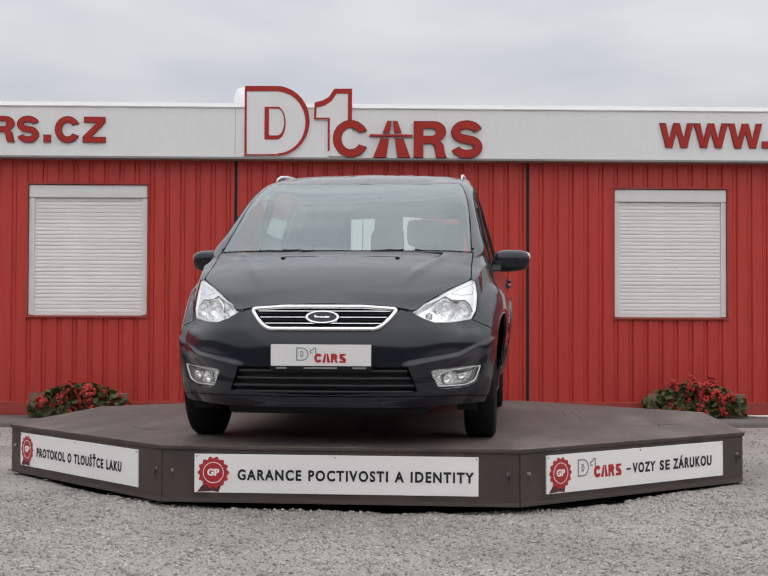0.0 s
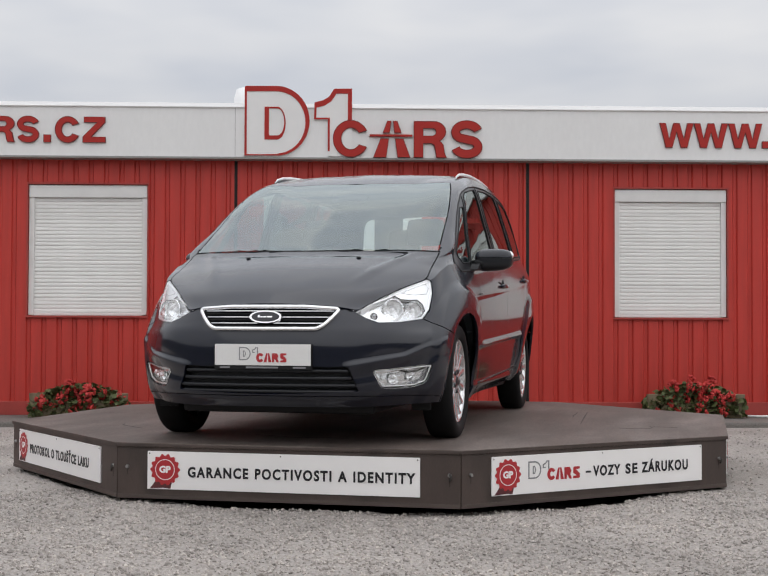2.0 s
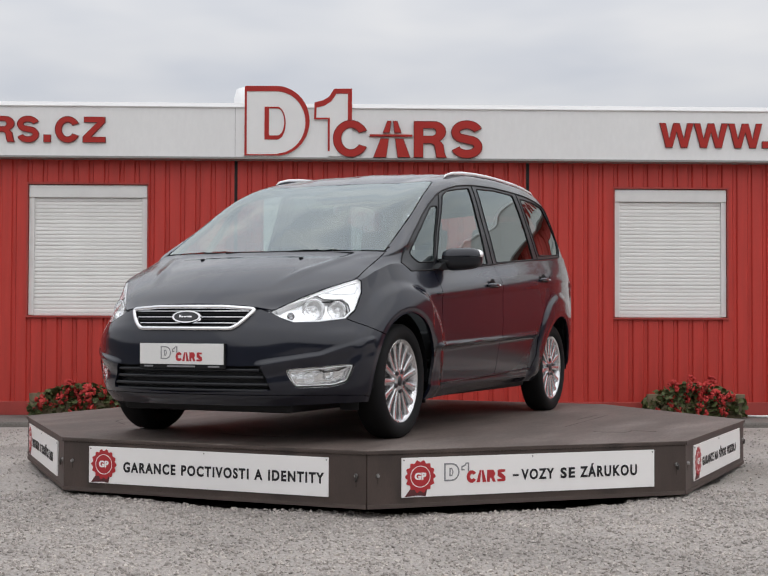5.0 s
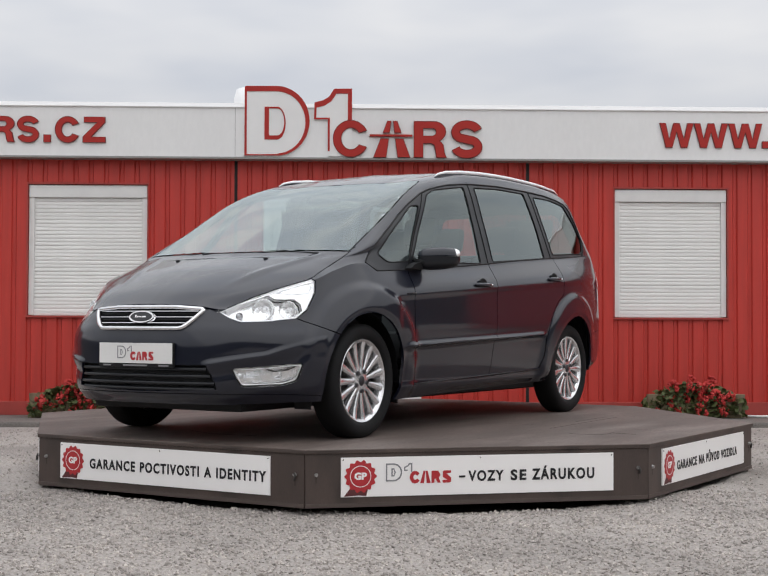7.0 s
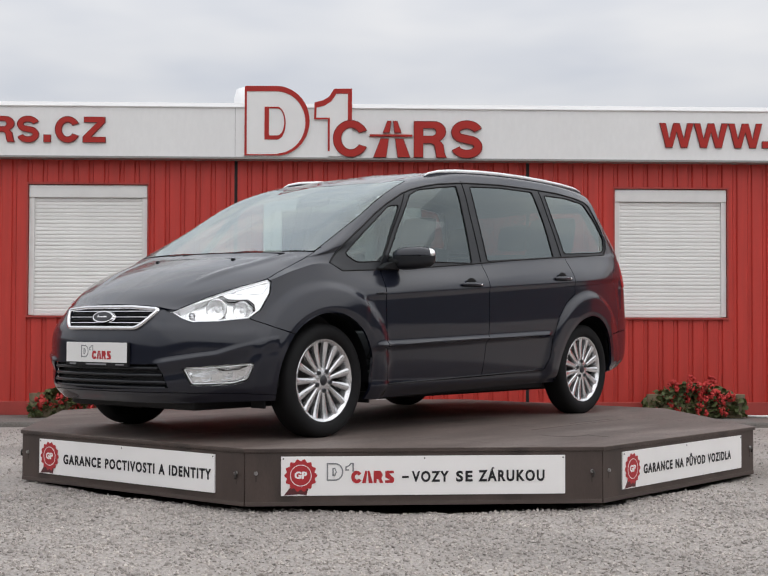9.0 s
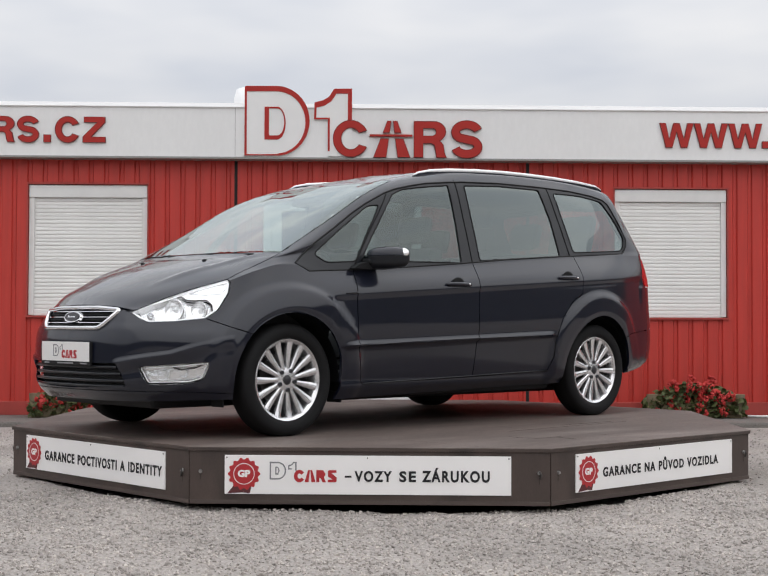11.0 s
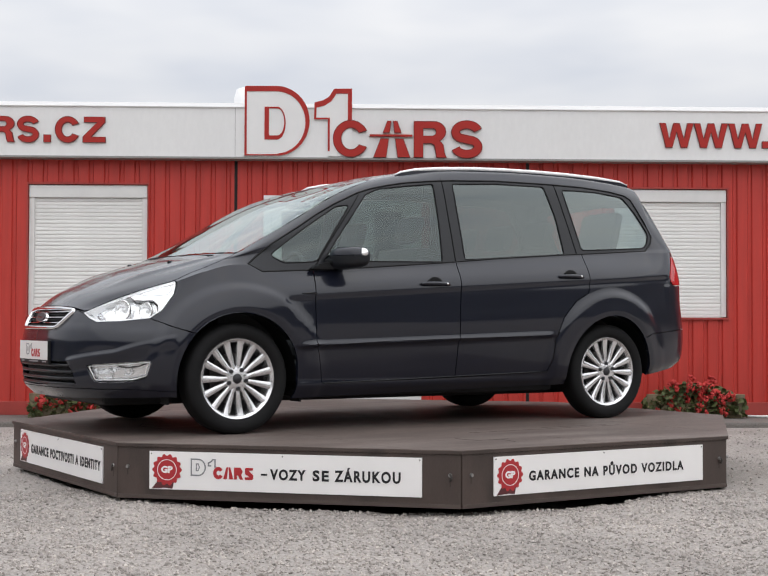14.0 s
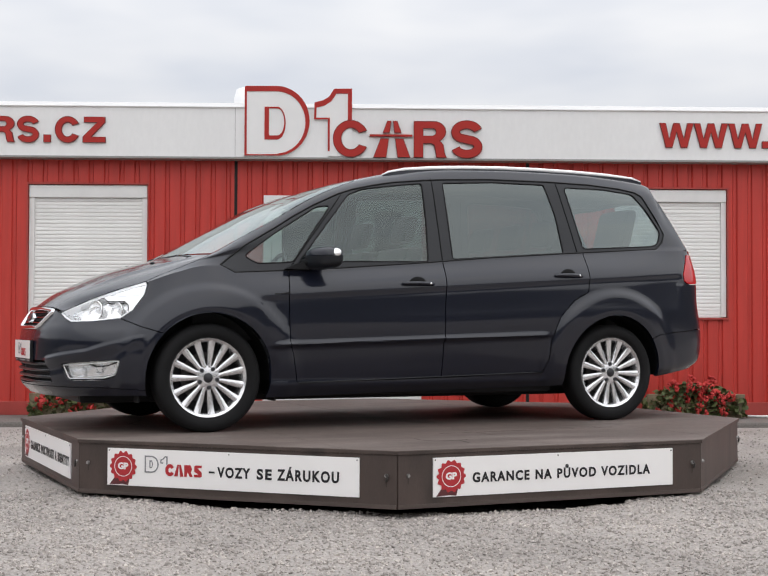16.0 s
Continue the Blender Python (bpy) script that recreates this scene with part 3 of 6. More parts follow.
def ground_hose():
    line = [(3.70, -.22, BASE + .012), (3.76, -.25, BASE + .012), (3.85, -.28, BASE + .012), (4.0, -.27, BASE + .012), (4.6, -.24, BASE + .012)]
    ob = mesh_object("hose", tube(bmesh.new(), line, .012, 8), WHITE_FRAME, smooth=True)
    ob.matrix_world = WALL
    tagged(ob, "thin white hose lying on the asphalt by the wall", "hose")


ground_hose()


# ---------------------------------------------------------------- turntable
DECK = 0.335
TURN_0 = -95.8          # heading of the deck and the car at the start, degrees
APOTHEM = 2.296
SIDE = 2 * APOTHEM * math.tan(radians(22.5))


def octagon(bm, apothem, z0, z1, bevel=0.0):
    r = apothem / math.cos(radians(22.5))
    lo = [bm.verts.new((r * math.cos(radians(22.5 + 45 * k)), r * math.sin(radians(22.5 + 45 * k)), z0)) for k in range(8)]
    hi = [bm.verts.new((v.co.x, v.co.y, z1)) for v in lo]
    bm.faces.new(lo[::-1])
    bm.faces.new(hi)
    for k in range(8):
        bm.faces.new((lo[k], lo[(k + 1) % 8], hi[(k + 1) % 8], hi[k]))
    if bevel:
        bmesh.ops.bevel(bm, geom=bm.edges[:], offset=bevel, segments=2, affect="EDGES")
    return bm


def bars(bm, cells, y0, y1):
    for x0, x1, z0, z1 in cells:
        box(bm, x0, x1, y0, y1, z0, z1)
    return bm


def rosette(board, cx, cz, r):
    """A scalloped red seal with two ribbon tails, printed on a board."""
    out = []
    for k in range(96):
        a = k * math.tau / 96
        q = r * (1 + 0.075 * math.cos(14 * a))
        out.append((cx + q * math.cos(a), cz + q * math.sin(a)))
    tail = bmesh.new()
    prism(tail, [(cx - 0.55 * r, cz - 0.6 * r), (cx + 0.05 * r, cz - 0.7 * r), (cx + 0.55 * r, cz - 0.6 * r), (cx + 0.38 * r, cz - 1.28 * r), (cx - 0.1 * r, cz - 1.22 * r), (cx - 1.1 * r, cz - 1.29 * r)], -0.0012, -0.0004)
    part("ribbon", tail, SEAL_DARK, board, "dark red printed ribbon")
    seal = part("seal", prism(bmesh.new(), out, -0.0026, -0.0014), SEAL_RED, board, "scalloped red printed seal")
    ring = bmesh.new()
    prism(ring, arc(cx, cz, 0.70 * r, 0.70 * r, 0, 351, 40), -0.0036, -0.0028, [arc(cx, cz, 0.655 * r, 0.655 * r, 0, 351, 40)])
    part("seal_mark", ring, BOARD_WHITE, board, "white ring on the seal")
    letters = lettering("GP", 0.82 * r, 0.48 * r, 0.0008, 0.05)
    bmesh.ops.translate(letters, verts=letters.verts, vec=(cx - 0.41 * r, -0.0028, cz - 0.22 * r))
    part("seal_letters", letters, BOARD_WHITE, board, "white letters GP on the seal")


def emblem(parent, x0, z0, h, y):
    """The dealer's mark as plain shapes: a grey outlined half-round and flag, and red blocks."""
    w = h
    grey = bmesh.new()
    half = [(x0, z0 + 0.12 * h), (x0, z0 + h), (x0 + 0.40 * w, z0 + h)] + [p for p in arc(x0 + 0.40 * w, z0 + 0.56 * h, 0.42 * w, 0.44 * h, 90, -90, 14)]
    inner = [(x0 + 0.07 * w, z0 + 0.19 * h), (x0 + 0.07 * w, z0 + 0.93 * h), (x0 + 0.40 * w, z0 + 0.93 * h)] + [p for p in arc(x0 + 0.40 * w, z0 + 0.56 * h, 0.35 * w, 0.37 * h, 90, -90, 14)]
    prism(grey, half, y - 0.001, y, [inner])
    prism(grey, [(x0 + 0.28 * w, z0 + 0.36 * h), (x0 + 0.28 * w, z0 + 0.76 * h), (x0 + 0.42 * w, z0 + 0.76 * h), (x0 + 0.50 * w, z0 + 0.56 * h), (x0 + 0.42 * w, z0 + 0.36 * h)], y - 0.001, y, [[(x0 + 0.34 * w, z0 + 0.42 * h), (x0 + 0.34 * w, z0 + 0.70 * h), (x0 + 0.40 * w, z0 + 0.70 * h), (x0 + 0.44 * w, z0 + 0.56 * h), (x0 + 0.40 * w, z0 + 0.42 * h)]])
    flag = [(x0 + 0.92 * w, z0 + 0.62 * h), (x0 + 0.92 * w, z0 + 0.82 * h), (x0 + 1.10 * w, z0 + 0.90 * h), (x0 + 1.16 * w, z0 + 1.0 * h), (x0 + 1.34 * w, z0 + 1.0 * h), (x0 + 1.34 * w, z0 + 0.56 * h), (x0 + 1.27 * w, z0 + 0.56 * h), (x0 + 1.27 * w, z0 + 0.94 * h), (x0 + 1.20 * w, z0 + 0.94 * h), (x0 + 1.14 * w, z0 + 0.85 * h), (x0 + 0.98 * w, z0 + 0.77 * h), (x0 + 0.98 * w, z0 + 0.68 * h), (x0 + 1.10 * w, z0 + 0.68 * h), (x0 + 1.10 * w, z0 + 0.62 * h)]
    prism(grey, flag, y - 0.001, y)
    part("mark_outline", grey, PRINT_GREY, parent, "grey outlined printed mark")
    red = bmesh.new()
    xa, z1 = x0 + 1.22 * w, z0 + 0.60 * h
    prism(red, arc(xa + 0.26 * w, z0 + 0.30 * h, 0.27 * w, 0.31 * h, 32, 328, 18) + arc(xa + 0.27 * w, z0 + 0.30 * h, 0.10 * w, 0.13 * h, 328, 32, 12), y - 0.001, y)
    prism(red, [(xa + 0.52 * w, z0), (xa + 0.69 * w, z1), (xa + 0.785 * w, z1), (xa + 0.715 * w, z0)], y - 0.001, y)
    prism(red, [(xa + 0.855 * w, z0), (xa + 0.805 * w, z1), (xa + 0.90 * w, z1), (xa + 1.06 * w, z0)], y - 0.001, y)
    block_a = xa + 1.10 * w
    prism(red, [(block_a, z0), (block_a, z1), (block_a + 0.34 * w, z1), (block_a + 0.46 * w, z0 + 0.40 * h), (block_a + 0.38 * w, z0 + 0.24 * h), (block_a + 0.48 * w, z0), (block_a + 0.32 * w, z0), (block_a + 0.22 * w, z0 + 0.2 * h), (block_a + 0.15 * w, z0 + 0.2 * h), (block_a + 0.15 * w, z0)], y - 0.001, y)
    block_b = xa + 1.66 * w
    prism(red, [(block_b + 0.02 * w, z0), (block_b, z0 + 0.12 * h), (block_b + 0.26 * w, z0 + 0.14 * h), (block_b + 0.02 * w, z0 + 0.28 * h), (block_b + 0.02 * w, z1 - 0.04 * h), (block_b + 0.10 * w, z1), (block_b + 0.44 * w, z1), (block_b + 0.44 * w, z1 - 0.12 * h), (block_b + 0.20 * w, z1 - 0.14 * h), (block_b + 0.45 * w, z0 + 0.24 * h), (block_b + 0.45 * w, z0 + 0.05 * h), (block_b + 0.38 * w, z0)], y - 0.001, y)
    part("mark_block", red, SEAL_RED, parent, "red printed block shapes")
    return x0 + 3.3 * w


BANNERS = {0: ("GARANCE POCTIVOSTI A IDENTITY", False, -0.538, 1.251), 1: ("", True, 0.0, 0.0), 2: ("GARANCE NA PŮVOD VOZIDLA", False, -0.522, 1.118), 7: ("PROTOKOL O TLOUŠŤCE LAKU", False, -0.560, 1.086)}


def words_apart(bm, gap):
    """Splits a line of letters into its words, at the wide gaps."""
    spans = sorted((min(v.co.x for v in f.verts), max(v.co.x for v in f.verts)) for f in bm.faces)
    cuts, reach = [], spans[0][1]
    for a, b in spans:
        if a - reach > gap:
            cuts.append((a + reach) / 2)
        reach = max(reach, b)
    ends = [-99.0, *cuts, 99.0]
    out = []
    for lo, hi in zip(ends, ends[1:]):
        one = bm.copy()
        bmesh.ops.delete(one, geom=[v for v in one.verts if not lo < v.co.x < hi], context="VERTS")
        out.append(one)
    bm.free()
    return out


def turntable():
    top = new("turntable")
    tagged(top, "brown octagonal display turntable with white banner boards on its sides", "turntable")
    deck = part("deck", octagon(bmesh.new(), APOTHEM - 0.03, DECK - 0.02, DECK - 0.004), DECK_PLY, top, "worn brown boards of the deck")
    # deck boards, cut from the octagon
    r = APOTHEM + 0.012
    wd = 2 * r / 4
    for i in range(4):
        bm = octagon(bmesh.new(), r, DECK - 0.004, DECK)
        x0, x1 = -r + i * wd + 0.002, -r + (i + 1) * wd - 0.002
        for co, no in (((x0, 0, 0), (-1, 0, 0)), ((x1, 0, 0), (1, 0, 0))):
            bmesh.ops.bisect_plane(bm, geom=bm.verts[:] + bm.edges[:] + bm.faces[:], dist=1e-5, plane_co=co, plane_no=no, clear_outer=True)
            bmesh.ops.holes_fill(bm, edges=[e for e in bm.edges if e.is_boundary])
        part("board", bm, DECK_PLY, deck)
    for line, w in (([(.300, 1.830), (.420, 1.850), (.520, 1.838), (.554, 1.740), (.545, 1.649)], .007), ([(-1.0, 1.329), (-.335, 1.357), (.25, 1.385)], .005), ([(.362, 1.852), (.372, 1.93), (.383, 2.007)], .010), ([(-.372, 1.279), (-.60, 1.262), (-.923, 1.265)], .006), ([(1.35, -1.2), (1.10, -1.45), (.95, -1.50)], .006), ([(1.6, -.4), (1.75, -.1), (1.72, .2)], .005)):
        bm = bmesh.new()
        rows = []
        for i, (x, y) in enumerate(line):
            a, b = line[max(i - 1, 0)], line[min(i + 1, len(line) - 1)]
            d = Vector((b[0] - a[0], b[1] - a[1], 0)).normalized()
            ww = w * (0.35 if i in (0, len(line) - 1) else 1)
            rows.append([bm.verts.new((x - d.y * q * ww, y + d.x * q * ww, DECK + z)) for q, z in ((-1, 0.0), (0, 0.0015), (1, 0.0))])
        for a, b in zip(rows, rows[1:]):
            bm.faces.new((a[0], a[1], b[1], b[0]))
            bm.faces.new((a[1], a[2], b[2], b[1]))
        part("scuff", bm, RUST, deck, "dark lifted scuff in the deck coating")
    part("underframe", octagon(bmesh.new(), APOTHEM - 0.18, 0.05, DECK - 0.05), STEEL_DARK, top)
    part("pivot", octagon(bmesh.new(), 0.9, -0.06, 0.06), STEEL_DARK, top, "dark steel pivot under the deck")
    for k in range(8):
        m = pose(0, 0, 0, 0, 0, 45 * k) @ Matrix.Translation((APOTHEM, 0, 0)) @ pose(0, 0, 0, 0, 0, 90)
        # a side board: local x along it, -y outwards, z up
        half = SIDE / 2
        side = part("side_board", boxed(-half + 0.003, half - 0.003, 0.0, 0.022, 0.035, DECK - 0.022, 0.003), DECK_SIDE, top, "brown film-faced plywood side")
        side.matrix_basis = m
        part("edge_trim", boxed(-half - 0.006, half + 0.006, -0.010, 0.03, DECK - 0.022, DECK - 0.003, 0.004), DECK_SIDE, side)
        for sx in (-half + 0.06, half - 0.06):
            bolt = bmesh.new()
            bmesh.ops.create_cone(bolt, cap_ends=True, segments=10, radius1=0.011, radius2=0.008, depth=0.012, matrix=Matrix.Translation((sx, -0.006, 0.205)) @ Matrix.Rotation(radians(90), 4, "X"))
            part("bolt", bolt, CHROME_DULL, side, "round bolt head")
        part("skirt", boxed(-half + 0.004, half - 0.004, -0.003, 0.016, 0.034, 0.056, 0.003), SKIRT, side, "weathered lower edge board")
        for sx, long in ((-half + 0.06, 0.034), (half - 0.06, 0.050)):
            part("rust_streak", boxed(sx - 0.003, sx + 0.003, -0.0006, 0.001, 0.196 - long, 0.196), RUST, side, "dark rust streak under a bolt")
        catch = bmesh.new()
        tube(catch, [(half - 0.060, -0.008, 0.212), (half - 0.050, -0.014, 0.196), (half - 0.058, -0.012, 0.176)], 0.006, 6)
        part("catch", catch, STEEL_DARK, side, "dark steel catch", smooth=True)
        if k not in BANNERS:
            continue
        words, marked, words_x, words_w = BANNERS[k]
        x0, x1 = {0: (-0.771, 0.736), 1: (-0.762, 0.744), 2: (-0.751, 0.751), 7: (-0.797, 0.706)}[k]
        z0, z1 = 0.088, 0.292
        board = part("banner_board", boxed(x0, x1, -0.009, 0.0, z0, z1, 0.0015), BOARD_WHITE, top, "white banner board with black print and a red seal")
        board.matrix_basis = m
        rosette_at(board, x0 + 0.103, z0 + 0.106)
        if marked:
            emblem(board, -0.524, 0.152, 0.106, -0.0100)
        h = 0.058
        tall = h * (1.30 if any(c in words for c in "ÁŮŠŤ") else 1.0)  # accents stand above the capitals
        if marked:
            part("dash", boxed(-0.128, -0.093, -0.0114, -0.0102, 0.177, 0.187), INK, board, "short black dash")
            for word, xa, xb, high in (("VOZY", -0.077, 0.120, h), ("SE", 0.158, 0.246, h), ("ZÁRUKOU", 0.277, 0.632, h * 1.30)):
                bm = lettering(word, xb - xa, high, 0.0012, bold=0.036, spread=1.24)
                bmesh.ops.translate(bm, verts=bm.verts, vec=(xa, -0.0102, 0.155))
                part("lettering", bm, INK, board, "bold black capital letters")
        else:
            bm = lettering(words, words_w, tall, 0.0012, bold=0.036, spread=1.24)
            bmesh.ops.translate(bm, verts=bm.verts, vec=(words_x, -0.0102, 0.155))
            for one in words_apart(bm, 0.019):
                part("lettering", one, INK, board, "bold black capital letters")
        for sx in (x0 + 0.012, (x0 + x1) / 2, x1 - 0.012):
            screw = bmesh.new()
            bmesh.ops.create_cone(screw, cap_ends=True, segments=8, radius1=0.004, radius2=0.003, depth=0.003, matrix=Matrix.Translation((sx, -0.0105, z1 - 0.012)) @ Matrix.Rotation(radians(90), 4, "X"))
            part("screw", screw, STEEL_DARK, board)
    return top


def rosette_at(board, cx, cz):
    before = set(board.children)
    rosette(board, cx, cz, 0.080)
    for ob in board.children:
        if ob not in before:
            ob.matrix_basis = pose(0, -0.0098, 0)


CHROME_DULL = material("dull_zinc", (0.35, 0.34, 0.33), 0.45, metal=0.8)
table = turntable()


# ---------------------------------------------------------------- car: paint and trims
PAINT = material("dark_grey_metallic_paint", (0.0058, 0.0074, 0.0155), 0.42, vary=0.06, scale=2.0, fine=0.05, fine_scale=900, coat=1.0, spec=0.12)
PAINT.node_tree.nodes["Principled BSDF"].inputs["Coat Roughness"].default_value = 0.10
BLACK_TRIM = material("gloss_black_trim", (0.010, 0.011, 0.014), 0.28, spec=0.36, fine=0.1, fine_scale=200)
BLACK_PLASTIC = material("black_plastic", (0.008, 0.008, 0.009), 0.55, spec=0.25, fine=0.1, fine_scale=300)
RUBBER = material("tyre_rubber", (0.0065, 0.0065, 0.007), 0.75, spec=0.25, vary=0.15, scale=12.0)
CHROME = material("polished_chrome", (0.78, 0.78, 0.79), 0.08, metal=1.0)
ALLOY = material("silver_alloy", (0.76, 0.76, 0.77), 0.24, metal=0.80, vary=0.05, scale=14.0)
SATIN = material("satin_aluminium_rail", (0.88, 0.88, 0.88), 0.30, metal=0.3)
CABIN = material("dark_cabin_trim", (0.022, 0.022, 0.024), 0.8)
SEAT_CLOTH = material("dark_grey_seat_cloth", (0.05, 0.05, 0.053), 0.9, fine=0.2, fine_scale=200)

# control points of one half: levels from the lower lip to the shoulder seam, round the car from the front centre to the rear centre
RING = [
    [(2.36, 0, .21), (2.43, 0, .30), (2.435, 0, .50), (2.42, 0, .60), (2.39, 0, .68), (2.345, 0, .755)],
    [(2.35, .25, .21), (2.42, .25, .30), (2.425, .25, .50), (2.41, .25, .60), (2.375, .25, .68), (2.33, .25, .748)],
    [(2.29, .46, .21), (2.365, .46, .30), (2.375, .46, .49), (2.36, .46, .60), (2.33, .46, .66), (2.29, .46, .722)],
    [(2.18, .62, .215), (2.25, .625, .30), (2.268, .63, .48), (2.262, .63, .58), (2.218, .625, .66), (2.10, .615, .80)],
    [(2.00, .745, .22), (2.04, .775, .31), (2.06, .795, .47), (2.05, .795, .58), (1.985, .785, .67), (1.86, .772, .89)],
    [(1.86, .82, .22), (1.86, .855, .31), (1.86, .875, .47), (1.86, .87, .58), (1.82, .85, .71), (1.68, .805, .955)],
    [(1.50, .86, .20), (1.50, .895, .31), (1.50, .92, .50), (1.50, .922, .66), (1.50, .905, .80), (1.47, .835, .998)],
    [(1.08, .84, .20), (1.08, .885, .30), (1.08, .915, .515), (1.08, .932, .68), (1.08, .925, .835), (1.08, .868, .955)],
    [(.50, .82, .21), (.50, .885, .30), (.50, .925, .545), (.50, .942, .70), (.50, .935, .88), (.50, .870, .995)],
    [(.25, .82, .215), (.25, .885, .305), (.25, .928, .552), (.25, .944, .71), (.25, .937, .893), (.25, .870, 1.015)],
    [(.0, .82, .22), (.0, .885, .31), (.0, .93, .56), (.0, .945, .72), (.0, .938, .905), (.0, .868, 1.035)],
    [(-.5, .82, .23), (-.5, .885, .32), (-.5, .93, .572), (-.5, .945, .74), (-.5, .938, .935), (-.5, .862, 1.08)],
    [(-.95, .83, .24), (-.95, .885, .33), (-.95, .93, .585), (-.95, .945, .76), (-.95, .935, .96), (-.95, .852, 1.115)],
    [(-1.35, .84, .25), (-1.35, .89, .34), (-1.35, .93, .59), (-1.35, .94, .77), (-1.35, .928, .98), (-1.35, .835, 1.143)],
    [(-1.73, .83, .29), (-1.75, .875, .37), (-1.75, .888, .59), (-1.75, .890, .78), (-1.75, .880, 1.0), (-1.75, .812, 1.168)],
    [(-2.04, .77, .335), (-2.12, .780, .41), (-2.135, .785, .60), (-2.115, .788, .80), (-2.105, .778, 1.0), (-2.04, .758, 1.18)],
    [(-2.20, .60, .365), (-2.255, .61, .43), (-2.27, .61, .60), (-2.205, .61, .82), (-2.205, .605, 1.0), (-2.18, .60, 1.19)],
    [(-2.25, .30, .37), (-2.35, .30, .44), (-2.365, .30, .60), (-2.29, .30, .82), (-2.29, .30, 1.0), (-2.24, .30, 1.195)],
    [(-2.26, 0, .37), (-2.36, 0, .44), (-2.375, 0, .60), (-2.30, 0, .82), (-2.30, 0, 1.0), (-2.25, 0, 1.2)],
]
# bonnet, screen, roof and tailgate: from the seam to the centre line
CROWN = [
    [(2.29, .46, .722), (2.309, .36, .738), (2.325, .25, .748), (2.34, .12, .753), (2.345, 0, .755)],
    [(2.10, .615, .80), (2.15, .50, .822), (2.18, .34, .838), (2.20, .17, .846), (2.205, 0, .848)],
    [(1.86, .772, .89), (1.90, .62, .918), (1.94, .43, .940), (1.97, .21, .950), (1.98, 0, .952)],
    [(1.68, .805, .955), (1.69, .66, .992), (1.71, .46, 1.013), (1.74, .22, 1.022), (1.75, 0, 1.024)],
    [(1.47, .835, .998), (1.47, .79, 1.040), (1.465, .752, 1.066), (1.56, .40, 1.066), (1.60, 0, 1.068)],
    [(1.08, .868, .955), (1.09, .815, 1.11), (1.12, .740, 1.245), (1.21, .40, 1.250), (1.25, 0, 1.252)],
    [(.50, .870, .995), (.58, .80, 1.25), (.74, .703, 1.452), (.83, .38, 1.443), (.87, 0, 1.440)],
    [(.25, .870, 1.015), (.28, .79, 1.31), (.37, .690, 1.572), (.42, .38, 1.588), (.44, 0, 1.592)],
    [(.0, .868, 1.035), (.0, .788, 1.33), (.0, .692, 1.612), (.0, .53, 1.672), (.0, 0, 1.692)],
    [(-.5, .862, 1.08), (-.5, .785, 1.36), (-.5, .690, 1.640), (-.5, .56, 1.697), (-.5, 0, 1.722)],
    [(-.95, .852, 1.115), (-.95, .778, 1.38), (-.95, .686, 1.645), (-.95, .56, 1.704), (-.95, 0, 1.728)],
    [(-1.35, .835, 1.143), (-1.36, .767, 1.39), (-1.37, .676, 1.638), (-1.38, .55, 1.697), (-1.40, 0, 1.720)],
    [(-1.75, .805, 1.168), (-1.77, .745, 1.39), (-1.79, .652, 1.608), (-1.80, .51, 1.668), (-1.83, 0, 1.690)],
    [(-2.04, .758, 1.18), (-1.935, .705, 1.38), (-1.885, .615, 1.560), (-1.95, .42, 1.620), (-2.00, 0, 1.640)],
    [(-2.12, .69, 1.187), (-2.01, .65, 1.38), (-1.94, .585, 1.510), (-2.03, .36, 1.550), (-2.09, 0, 1.570)],
    [(-2.19, .59, 1.19), (-2.21, .46, 1.193), (-2.23, .30, 1.195), (-2.245, .15, 1.198), (-2.25, 0, 1.2)],
]


def spline(rows, n):
    """Catmull-Rom along the first axis of an array of control points, n steps to an interval."""
    p = np.array(rows, float)
    q = np.concatenate([2 * p[:1] - p[1:2], p, 2 * p[-1:] - p[-2:-1]])
    out = []
    for i in range(1, len(q) - 2):
        for k in range(n):
            t = k / n
            out.append(0.5 * (2 * q[i] + (q[i + 1] - q[i - 1]) * t + (2 * q[i - 1] - 5 * q[i] + 4 * q[i + 1] - q[i + 2]) * t * t + (3 * q[i] - q[i - 1] - 3 * q[i + 1] + q[i + 2]) * t ** 3))
    out.append(q[-2])
    return np.array(out)


def patch(rows, n_along, n_across):
    a = spline(rows, n_along)
    return spline(a.transpose(1, 0, 2), n_across).transpose(1, 0, 2)


FRONT_AXLE, REAR_AXLE, HUB_Z = 1.498, -1.352, 0.330
STEPS = 18


def smooth01(x):
    x = max(0.0, min(1.0, x))
    return x * x * (3 - 2 * x)


